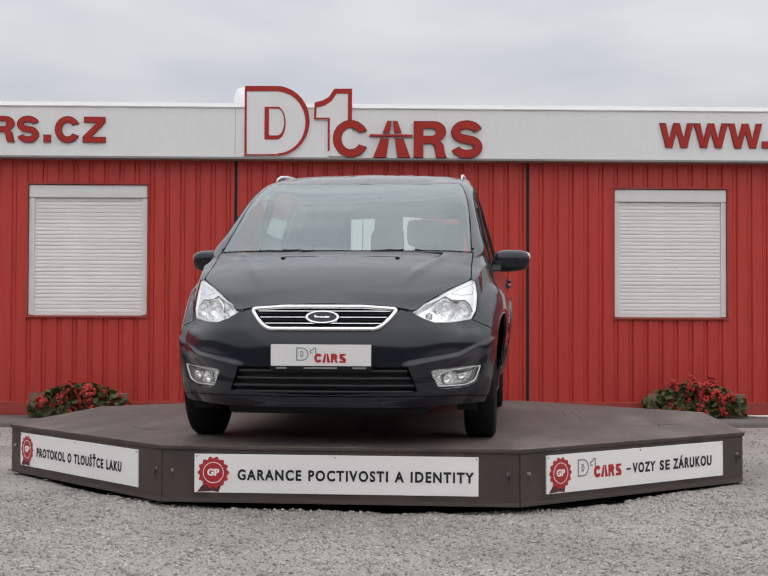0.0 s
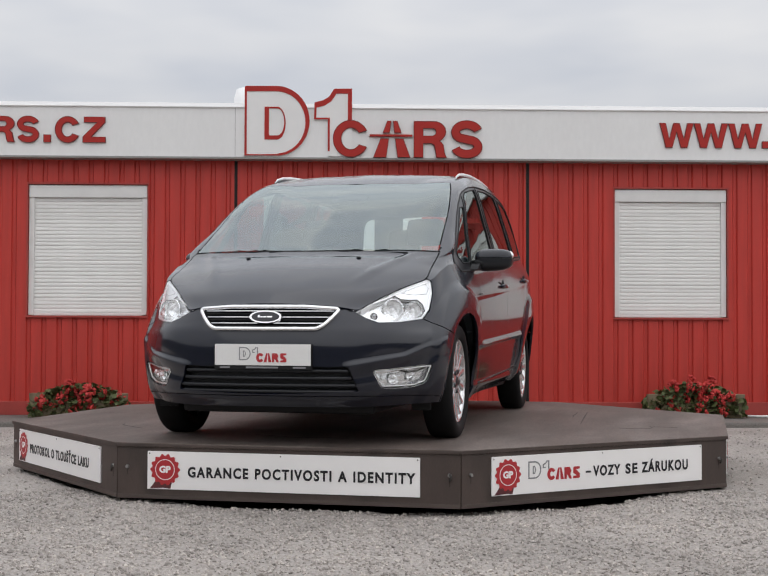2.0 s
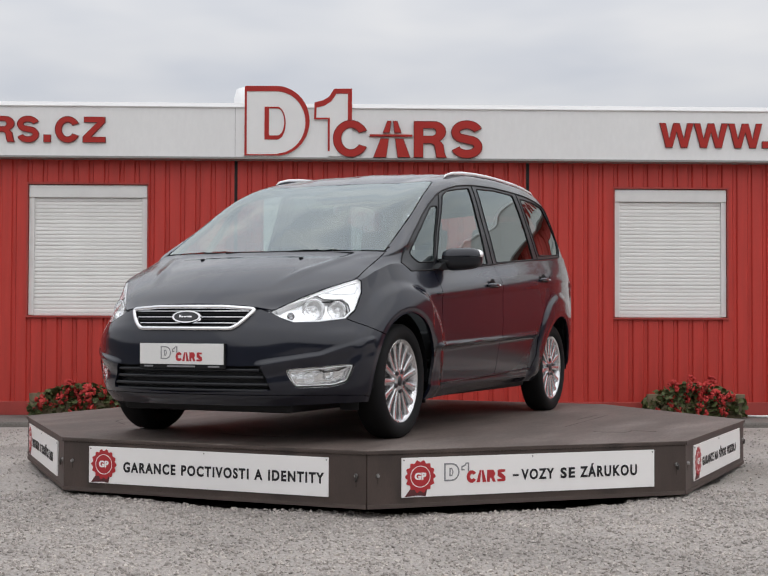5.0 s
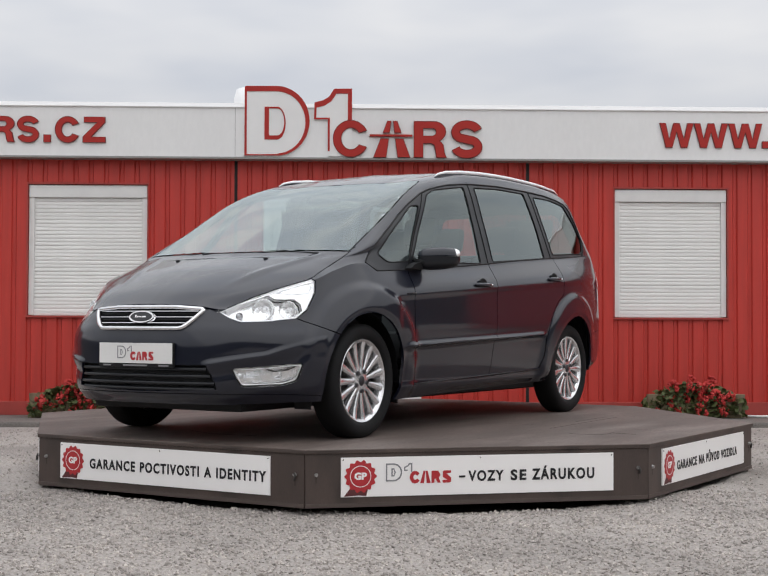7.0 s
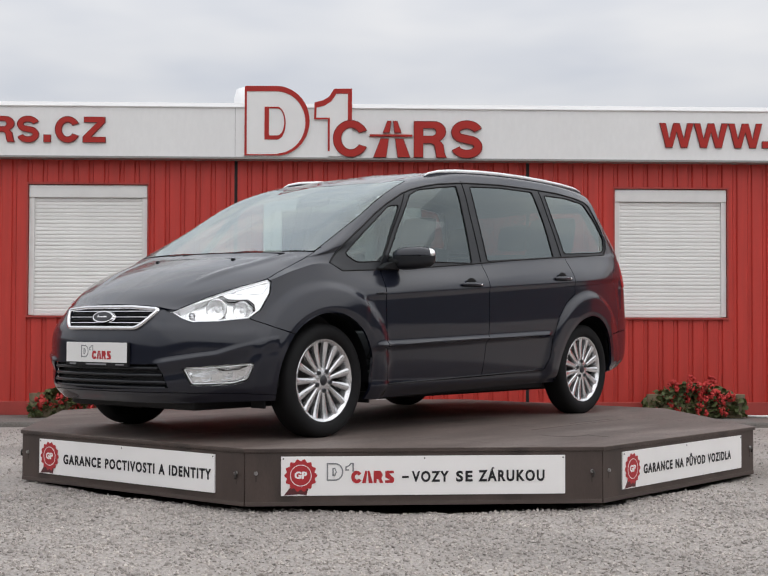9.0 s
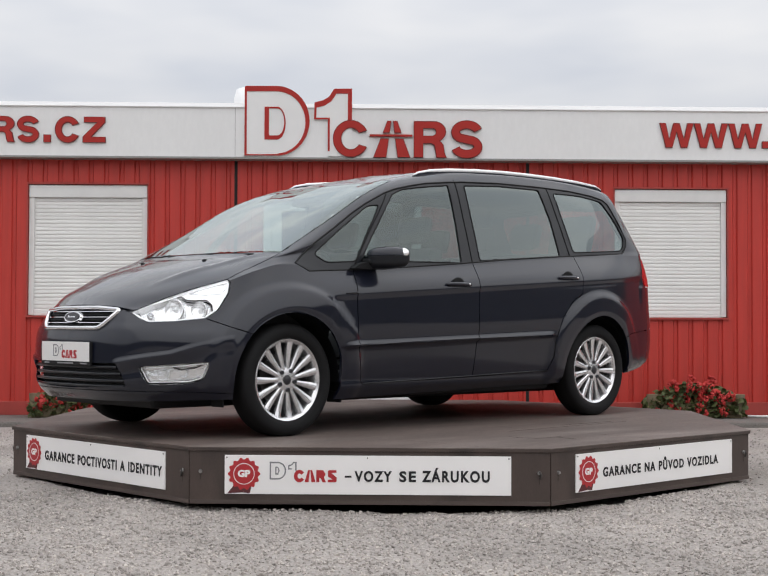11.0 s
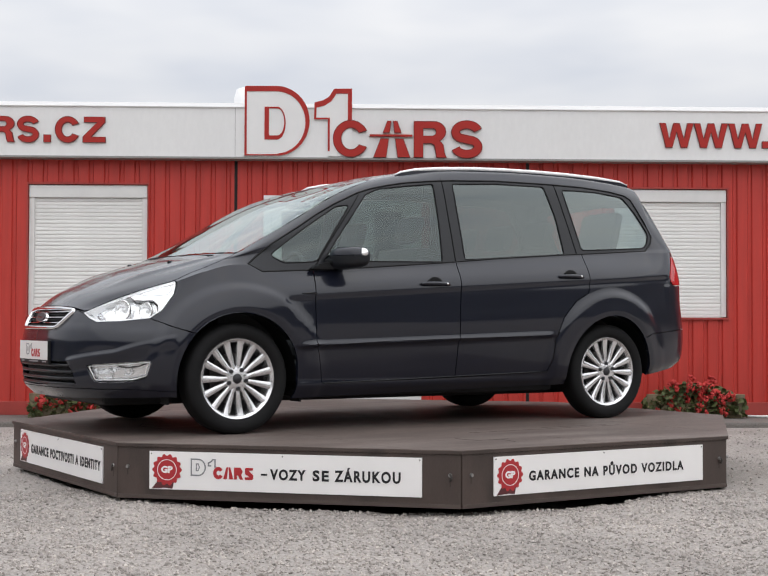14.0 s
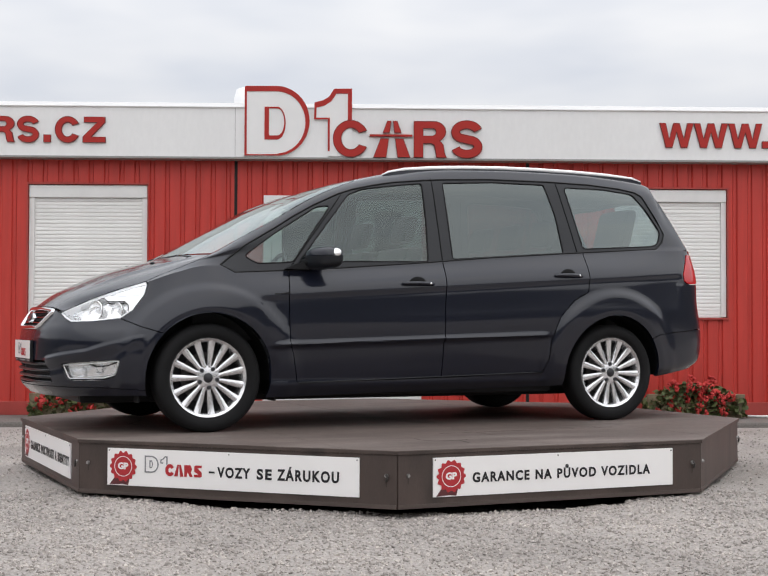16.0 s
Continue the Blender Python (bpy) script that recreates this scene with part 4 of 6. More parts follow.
def pressed(p):
    """Flared arches and the pressed lines of the sides and bumper."""
    u, v, z = p
    for ax in (FRONT_AXLE, REAR_AXLE):
        r = math.hypot(u - ax, z - HUB_Z)
        if r < 0.60 and v > 0.6:
            low = smooth01((REAR_AXLE - u - 0.28) / 0.22) if ax == REAR_AXLE else 0.0
            v += 0.021 * (1 - 0.75 * low) * smooth01((0.572 - r) / 0.060) - 0.006 * smooth01((0.42 - r) / 0.03)
    if -1.95 < u < 1.2 and v > 0.8:
        zs = 0.826 + (1.17 - u) * 0.0615
        v -= 0.010 * smooth01((zs - z) / 0.045) * smooth01((z - zs + 0.30) / 0.22)
    if -0.85 < u < 1.12 and v > 0.8:
        zm = 0.520 + (1.10 - u) * 0.033
        d = (z - zm) / 0.016
        v += 0.016 * math.exp(-d * d) * smooth01((1.12 - u) / 0.05) * smooth01((u + 0.85) / 0.08)
        v -= 0.012 * smooth01((zm - z) / 0.02) * smooth01((z - 0.27) / 0.05)
    if u > 1.9 and v > 0.40:
        zc = 0.436 + 0.19 * (v - 0.44) + 0.30 * max(0.0, v - 0.70)
        k = smooth01((v - 0.40) / 0.08) * (1 - 0.65 * smooth01((v - 0.68) / 0.12))
        out = (0.015 * smooth01((zc + 0.018 - z) / 0.026) * smooth01((z - zc + 0.075) / 0.080) - 0.006 * math.exp(-((z - zc + 0.075) / 0.03) ** 2)) * k
        a = math.atan2(v, (u - 1.55))
        u, v = u + out * math.cos(a), v + out * math.sin(a)
    if 1.45 < u < 2.25 and 0.2 < v < 0.75 and z > 0.78:
        vc = 0.60 - (u - 1.55) * 0.36
        z += 0.009 * math.exp(-((v - vc) / 0.030) ** 2) * smooth01((u - 1.48) / 0.1) * smooth01((2.2 - u) / 0.3)
    return u, v, z


def half_shell():
    bm = bmesh.new()
    seam = patch(RING, STEPS, 12)[:, -1]
    for rows, n, k in ((RING, STEPS, 24), (CROWN, STEPS, 12)):
        g = patch(rows, n, k)
        if rows is CROWN:
            g[:13 * STEPS + 1, 0] = seam[2 * STEPS:15 * STEPS + 1]
        vs = [[bm.verts.new(pressed(p)) for p in row] for row in g]
        for a, b in zip(vs, vs[1:]):
            for i in range(len(a) - 1):
                q = (a[i], b[i], b[i + 1], a[i + 1])
                bm.faces.new(q)
    bmesh.ops.remove_doubles(bm, verts=bm.verts, dist=0.0008)
    bmesh.ops.dissolve_degenerate(bm, dist=0.0004, edges=bm.edges)
    bmesh.ops.recalc_face_normals(bm, faces=bm.faces)
    if sum(f.normal.y * f.calc_area() for f in bm.faces) < 0:
        bmesh.ops.reverse_faces(bm, faces=bm.faces)
    return bm


# ---------------------------------------------------------------- car: panels cut from the shell
AX_U, AX_V, AX_Z = Vector((1, 0, 0)), Vector((0, 1, 0)), Vector((0, 0, 1))
AX_W = Vector((-0.70711, 0.70711, 0))
SIDE_ON, HEAD_ON, CORNER, PLAN = (AX_U, AX_Z), (AX_V, AX_Z), (AX_W, AX_Z), (AX_U, AX_V)


def inside(a, b, poly):
    hit = False
    for (x0, y0), (x1, y1) in zip(poly, poly[1:] + poly[:1]):
        if (y0 > b) != (y1 > b) and a < (x1 - x0) * (b - y0) / (y1 - y0) + x0:
            hit = not hit
    return hit


def cut(bm, layer, axes, poly, tag, ok):
    """Scores an outline, seen along one direction, into the shell and tags the faces inside it."""
    A, B = axes
    for (x0, y0), (x1, y1) in zip(poly, poly[1:] + poly[:1]):
        lo_a, hi_a, lo_b, hi_b = min(x0, x1) - 0.004, max(x0, x1) + 0.004, min(y0, y1) - 0.004, max(y0, y1) + 0.004
        geo = set()
        for f in bm.faces:
            if not ok(f):
                continue
            pa, pb = [A.dot(v.co) for v in f.verts], [B.dot(v.co) for v in f.verts]
            if max(pa) >= lo_a and min(pa) <= hi_a and max(pb) >= lo_b and min(pb) <= hi_b:
                geo.add(f)
                geo.update(f.edges)
                geo.update(f.verts)
        if geo:
            bmesh.ops.bisect_plane(bm, geom=list(geo), dist=1e-5, plane_co=A * x0 + B * y0, plane_no=(A * (y1 - y0) - B * (x1 - x0)).normalized())
    n = 0
    for f in bm.faces:
        if ok(f):
            c = f.calc_center_median()
            if inside(A.dot(c), B.dot(c), poly):
                f[layer] = tag
                n += 1
    return n


def rounded(poly, r, n=4):
    """The outline with its corners rounded off."""
    out = []
    k = len(poly)
    for i in range(k):
        p, a, b = Vector(poly[i]), Vector(poly[i - 1]), Vector(poly[(i + 1) % k])
        da, db = (a - p), (b - p)
        d = min(r, da.length * 0.45, db.length * 0.45)
        s, e = p + da.normalized() * d, p + db.normalized() * d
        for j in range(n + 1):
            t = j / n
            q = s * (1 - t) ** 2 + p * 2 * t * (1 - t) + e * t * t
            out.append((q.x, q.y))
    return out


DLO = [(1.419, 1.005), (1.335, .960), (.99, .979), (.633, 1.001), (.055, 1.046), (-.413, 1.088), (-.944, 1.127), (-1.770, 1.182), (-1.838, 1.232), (-1.868, 1.29), (-1.819, 1.39), (-1.727, 1.557), (-1.672, 1.585), (-1.528, 1.606), (-1.28, 1.622), (-.959, 1.626), (-.499, 1.622), (-.131, 1.604), (.014, 1.592), (.228, 1.568), (.369, 1.543), (.506, 1.512), (.609, 1.478), (.783, 1.399), (.92, 1.325), (1.056, 1.242), (1.255, 1.129)]
PANES = [
    ("quarter_pane", rounded([(1.265, 1.062), (1.185, 1.016), (.958, 1.030), (.675, 1.398), (.770, 1.388), (1.062, 1.206)], 0.03)),
    ("front_door_pane", rounded([(.915, 1.036), (.548, 1.472), (.450, 1.514), (.235, 1.545), (.016, 1.572), (.018, 1.323), (.036, 1.052)], 0.02)),
    ("rear_door_pane", rounded([(-.142, 1.072), (-.136, 1.580), (-.500, 1.602), (-.912, 1.604), (-.966, 1.392), (-.988, 1.132)], 0.02)),
    ("rear_quarter_pane", rounded([(-1.150, 1.165), (-1.070, 1.592), (-1.393, 1.594), (-1.644, 1.570), (-1.745, 1.450), (-1.836, 1.30), (-1.800, 1.222), (-1.740, 1.200)], 0.03)),
]
FRONT_DOOR = [(.993, 1.02), (.990, .983), (1.010, .831), (1.002, .533), (.975, .473), (.940, .292), (.300, .300), (-.050, .307), (-.050, .562), (-.048, .719), (-.068, 1.08)]
REAR_DOOR = [(-.068, 1.08), (-.048, .719), (-.050, .562), (-.050, .307), (-.800, .332), (-.835, .42), (-.845, .55), (-.905, .70), (-1.02, .815), (-1.128, .870), (-1.140, .96), (-1.142, 1.16)]
HEADLAMP = [(-1.304, .711), (-1.252, .679), (-1.189, .655), (-1.046, .659), (-.880, .677), (-.815, .725), (-.763, .820), (-.757, .885), (-.775, .899), (-.950, .849), (-1.100, .797)]
BROW = [(-1.160, .772), (-1.120, .790), (-1.085, .802), (-1.024, .804), (-.995, .786), (-.939, .783), (-.882, .784), (-.850, .758), (-.842, .714), (-.868, .678)]
FOG = rounded([(-1.242, .406), (-1.059, .418), (-.845, .436), (-.882, .338), (-.956, .315), (-1.188, .311)], 0.02)
BUMPER = [(-1.9, .10), (-.600, .10), (-.600, .585), (-.876, .676), (-1.046, .658), (-1.189, .654), (-1.252, .678), (-1.304, .711), (-1.42, .738), (-1.9, .752)]
GRILLE = [(-.05, .752), (.203, .749), (.392, .734), (.345, .675), (.310, .640), (.280, .626), (-.05, .621)]
INTAKE = [(-.05, .424), (.445, .424), (.492, .300), (.113, .284), (-.05, .282)]
BONNET = [(2.6, -.05), (2.6, .44), (2.31, .455), (2.10, .606), (1.90, .735), (1.83, .755), (1.68, .748), (1.462, .752), (1.470, .715), (1.546, .40), (1.592, .0), (1.593, -.05)]
TAIL_LAMP = [(-1.985, 1.005), (-2.03, 1.10), (-2.055, 1.15), (-2.4, 1.16), (-2.4, .95), (-2.03, .937), (-1.99, .96)]
REAR_BUMPER = [(-2.6, .20), (-1.66, .20), (-1.67, .56), (-1.74, .585), (-2.6, .66)]


def wheel_circle(ax, r, n=40):
    return [(ax + r * math.cos(k * math.tau / n), HUB_Z + r * math.sin(k * math.tau / n)) for k in range(n)]


def cut_shell():
    bm = half_shell()
    layer = bm.faces.layers.int.new("panel")
    side = lambda f: f[layer] == 0 and f.normal.y > 0.28
    front = lambda f: f[layer] == 0 and f.calc_center_median().x > 1.55
    free = lambda f: f[layer] == 0
    # screen: between the pillars, from the cowl to the roof
    def screen(f):
        return f[layer] == 0 and f.normal.z > 0.3 and f.calc_center_median().x > 0.2 and f.calc_center_median().z > 1.04
    pillar = [(1.452, .742), (1.12, .722), (.95, .710), (.74, .684), (.566, .655), (.46, .630)]
    SCREEN = [(1.585, -.05), (1.582, 0), (1.535, .40), (1.452, .742)] + pillar[1:] + [(.470, .38), (.485, 0), (.485, -.05)]
    cut(bm, layer, PLAN, SCREEN, 2, screen)
    cut(bm, layer, SIDE_ON, DLO, 3, side)
    cut(bm, layer, HEAD_ON, rounded([(-.05, 1.24), (.61, 1.24), (.54, 1.54), (-.05, 1.59)], .05), 18, lambda f: f[layer] == 0 and f.calc_center_median().x < -1.95 and f.normal.x < -0.2)
    for i, (name, poly) in enumerate(PANES):
        cut(bm, layer, SIDE_ON, poly, 4 + i, lambda f: f[layer] == 3 and f.normal.y > 0.2)
    for ax in (FRONT_AXLE, REAR_AXLE):
        cut(bm, layer, SIDE_ON, wheel_circle(ax, 0.383), 99, side)
    cut(bm, layer, SIDE_ON, FRONT_DOOR, 8, side)
    cut(bm, layer, SIDE_ON, REAR_DOOR, 9, side)
    cut(bm, layer, CORNER, HEADLAMP, 10, front)
    cut(bm, layer, CORNER, BROW + [(-.86, .64), (-.70, .68), (-.70, .95), (-.80, .95), (-1.19, .79)], 20, lambda f: f[layer] == 10)
    cut(bm, layer, CORNER, FOG, 11, front)
    cut(bm, layer, HEAD_ON, GRILLE, 12, lambda f: front(f) and f.normal.x > 0.35)
    cut(bm, layer, HEAD_ON, INTAKE, 13, front)
    cut(bm, layer, PLAN, BONNET, 1, lambda f: f[layer] == 0 and f.normal.z > 0.25 and f.calc_center_median().z > 0.70 and f.calc_center_median().x > 1.45 and f.calc_center_median().z > 0.722 + 0.12 * max(0, 2.30 - f.calc_center_median().x))
    cut(bm, layer, CORNER, [(-1.9, .1), (-.60, .1), (-.60, .250), (-.95, .268), (-1.30, .272), (-1.9, .272)], 19, front)
    cut(bm, layer, CORNER, BUMPER, 15, front)
    cut(bm, layer, SIDE_ON, TAIL_LAMP, 14, lambda f: f[layer] == 0 and f.calc_center_median().x < -1.9)
    cut(bm, layer, SIDE_ON, REAR_BUMPER, 17, lambda f: f[layer] == 0 and f.calc_center_median().x < -1.6)
    for f in bm.faces:
        c = f.calc_center_median()
        if f[layer] == 0 and f.normal.z > 0.5 and 1.40 < c.x < 1.66 and c.z > 1.02 and c.y < 0.75:
            f[layer] = 16
    return bm, layer


def panel(shell, layer, tags, sides=(1, -1), gap=0.0032, lip=0.016, offset=0.0, merge=0.0):
    """One panel, taken from the half shell for one or both sides, with its edges turned in."""
    bm = bmesh.new()
    keep = [f for f in shell.faces if f[layer] in tags]
    for s in sides:
        done = {}
        for f in keep:
            vs = []
            for v in f.verts:
                if v not in done:
                    y = 0.0 if abs(v.co.y) < 0.0012 else v.co.y
                    done[v] = bm.verts.new((v.co.x, y * s, v.co.z))
                vs.append(done[v])
            try:
                bm.faces.new(vs if s > 0 else vs[::-1])
            except ValueError:
                pass
    if len(sides) == 2:
        bmesh.ops.remove_doubles(bm, verts=[v for v in bm.verts if abs(v.co.y) < 0.0005], dist=0.0004)
    if merge:
        bmesh.ops.remove_doubles(bm, verts=bm.verts, dist=merge)
        bmesh.ops.dissolve_degenerate(bm, edges=bm.edges, dist=merge)
    bm.normal_update()
    if offset:
        for v in bm.verts:
            v.co += v.normal * offset
    edge_verts = {v for e in bm.edges if e.is_boundary for v in e.verts}
    moves = {}
    for v in edge_verts:
        c = Vector((0, 0, 0))
        for f in v.link_faces:
            c += f.calc_center_median() - v.co
        out = Vector((0, 0, 0))
        for e in v.link_edges:
            if e.is_boundary:
                d = (e.verts[1].co - e.verts[0].co).normalized()
                n = d.cross(v.normal)
                out += n if n.dot(c) > 0 else -n
        moves[v] = out.normalized() * gap if out.length > 1e-6 else out
    normals = {v: v.normal.copy() for v in edge_verts}
    for v, d in moves.items():
        v.co += d
    if lip:
        edges = [e for e in bm.edges if e.is_boundary]
        r = bmesh.ops.extrude_edge_only(bm, edges=edges)
        fresh = [v for v in r["geom"] if isinstance(v, bmesh.types.BMVert)]
        near = {tuple(round(c, 5) for c in v.co): normals[v] for v in edge_verts}
        for v in fresh:
            v.co -= near.get(tuple(round(c, 5) for c in v.co), v.normal) * lip
    return bm


SCREEN_GLASS = glass("windscreen_glass", (0.68, 0.78, 0.76), sheen=(0.92, 1.0, 0.99), coated=(0.84, 2.0))
REAR_GLASS = glass("clear_rear_glass", (0.82, 0.88, 0.86), ior=1.5)
SIDE_GLASS = glass("tinted_side_glass", (0.42, 0.50, 0.48), ior=1.80, sheen=(0.90, 1.0, 0.99))
DARK_GLASS = glass("privacy_glass", (0.09, 0.12, 0.115), ior=1.96, sheen=(0.90, 1.0, 0.99))
QUARTER_GLASS = glass("tinted_quarter_glass", (0.24, 0.30, 0.30), ior=2.12, sheen=(0.90, 1.0, 0.99))
LENS = glass("clear_lamp_lens", (0.95, 0.96, 0.97), ior=1.45)
REFLECTOR = material("lamp_reflector", (0.95, 0.95, 0.95), 0.16, metal=0.80, fine=0.06, fine_scale=60, bump=0.8, bump_scale=26)
BOWL = material("lamp_bowl_mirror", (0.93, 0.93, 0.93), 0.14, metal=0.80)
LAMP_WHITE = material("lamp_white_bezel", (0.96, 0.96, 0.96), 0.28, metal=0.75)
RED_LENS = material("red_tail_lens", (0.50, 0.020, 0.022), 0.12, coat=0.5)
BADGE = material("dark_oval_badge", (0.022, 0.022, 0.026), 0.35)
PLATE_WHITE = material("white_plate", (0.74, 0.735, 0.72), 0.4, fine=0.02)


def body_panels(car):
    shell, layer = cut_shell()
    kw = dict(smooth=True, angle=38)
    body = part("body", panel(shell, layer, {0}), PAINT, car, "dark grey metallic roof, wings and quarter panels", **kw)
    part("bonnet", panel(shell, layer, {1}), PAINT, car, **kw)
    screen = part("windscreen", panel(shell, layer, {2}, lip=0, gap=0.004, merge=0.003), SCREEN_GLASS, car, "windscreen reflecting the pale sky", smooth=True)
    screen.visible_shadow = False
    rear = part("rear_window", panel(shell, layer, {18}, lip=0, gap=0.003, offset=-0.003, merge=0.003), REAR_GLASS, car, "clear rear window", smooth=True)
    rear.visible_shadow = False
    part("cowl", panel(shell, layer, {16}, gap=0.0, lip=0.03, offset=-0.006), BLACK_PLASTIC, car, "black plastic cowl under the screen", **kw)
    part("front_bumper", panel(shell, layer, {15}), PAINT, car, **kw)
    part("front_valance", panel(shell, layer, {19}), PAINT, car, "dark grey lower lip of the bumper", **kw)
    part("rear_bumper", panel(shell, layer, {17}), PAINT, car, **kw)
    for s in (1, -1):
        part("window_surround", panel(shell, layer, {3}, (s,), gap=0.002, lip=0.02, offset=-0.003), BLACK_TRIM, car, "gloss black window surround and pillars", **kw)
        for tag, name in ((8, "front_door"), (9, "rear_door")):
            part(name, panel(shell, layer, {tag}, (s,)), PAINT, car, **kw)
        for i, (name, poly) in enumerate(PANES):
            pane = part(name, panel(shell, layer, {4 + i}, (s,), gap=0.0, lip=0, offset=-0.006, merge=0.004), (SIDE_GLASS, SIDE_GLASS, DARK_GLASS, QUARTER_GLASS)[i], car, "tinted side window" if i < 2 else "dark tinted side window", smooth=True)
            pane.visible_shadow = False
        part("tail_lamp", panel(shell, layer, {14}, (s,), offset=0.004), RED_LENS, car, "red tail lamp", **kw)
        headlamp(car, shell, layer, s)
        fog_lamp(car, shell, layer, s)
        liner(car, s)
    # lining behind the skin: dark, so that the shut lines stay dark
    inner = panel(shell, layer, {0, 1, 8, 9, 15, 16, 17, 12, 13, 14}, gap=0.0, lip=0)
    inner.normal_update()
    for v in inner.verts:
        n = v.normal
        v.co = Vector((v.co.x, v.co.y, v.co.z)) - n * 0.045
    for f in [f for f in inner.faces if any(math.hypot(f.calc_center_median().x - ax, f.calc_center_median().z - HUB_Z) < 0.42 for ax in (FRONT_AXLE, REAR_AXLE)) and f.calc_center_median().z < 0.8]:
        inner.faces.remove(f)
    part("cabin_lining", inner, CABIN, car, "dark cabin lining", smooth=True)
    return shell, layer


def lamp_bowl(bm, c, way, r, depth):
    """A round reflector bowl with a rim."""
    q = way.to_track_quat("Z", "Y").to_matrix()
    rings = []
    for k, (rr, d) in enumerate(((1.0, 0.0), (1.06, 0.006), (1.0, 0.010), (0.96, 0.0), (0.80, -0.45), (0.50, -0.85), (0.24, -1.0), (0.20, -0.6), (0.0, -0.55))):
        rings.append([bm.verts.new(c + q @ Vector((r * rr * math.cos(j * math.tau / 20), r * rr * math.sin(j * math.tau / 20), d * depth if abs(d) > 0.02 else d))) for j in range(20)])
    for a, b in zip(rings, rings[1:]):
        for j in range(20):
            bm.faces.new((a[j], a[(j + 1) % 20], b[(j + 1) % 20], b[j]))
    bmesh.ops.remove_doubles(bm, verts=bm.verts, dist=1e-5)
    bmesh.ops.recalc_face_normals(bm, faces=bm.faces)
    return bm


def corner_finder():
    from mathutils.bvhtree import BVHTree
    bm = half_shell()
    tree = BVHTree.FromBMesh(bm)
    bm.free()
    way = Vector((0.70711, 0.70711, 0))

    def at_corner(w, z, depth=0.0):
        """The point of the skin seen along the car's front corner, set back along its normal."""
        p, n, _i, _d = tree.ray_cast(AX_W * w + AX_Z * z + way * 5, -way)
        if n.dot(way) < 0:
            n = -n
        return p - n * depth
    return at_corner


at_corner = corner_finder()


def mirrored(p, s):
    return Vector((p.x, p.y * s, p.z))


def dense(line, step=0.02):
    out = []
    for (a, b), (c, d) in zip(line, line[1:]):
        k = max(1, int(math.hypot(c - a, d - b) / step))
        out += [(a + (c - a) * i / k, b + (d - b) * i / k) for i in range(k)]
    return out + [line[-1]]


def shrunk(poly, d):
    """The outline drawn in by d towards its middle."""
    k = len(poly)
    out = []
    for i in range(k):
        p, a, b = Vector(poly[i]), Vector(poly[i - 1]), Vector(poly[(i + 1) % k])
        t = (b - a).normalized()
        n = Vector((-t.y, t.x))
        q = p + n * d
        out.append((q.x, q.y) if inside(q.x, q.y, poly) else ((p - n * d).x, (p - n * d).y))
    return out


def lamp_edge(outline, s, r, depth):
    ring = dense(shrunk(outline, 0.009))
    line = [mirrored(at_corner(w, z, depth), s) for w, z in ring + [ring[0]]]
    return tube(bmesh.new(), line, r, 6, cap=False)


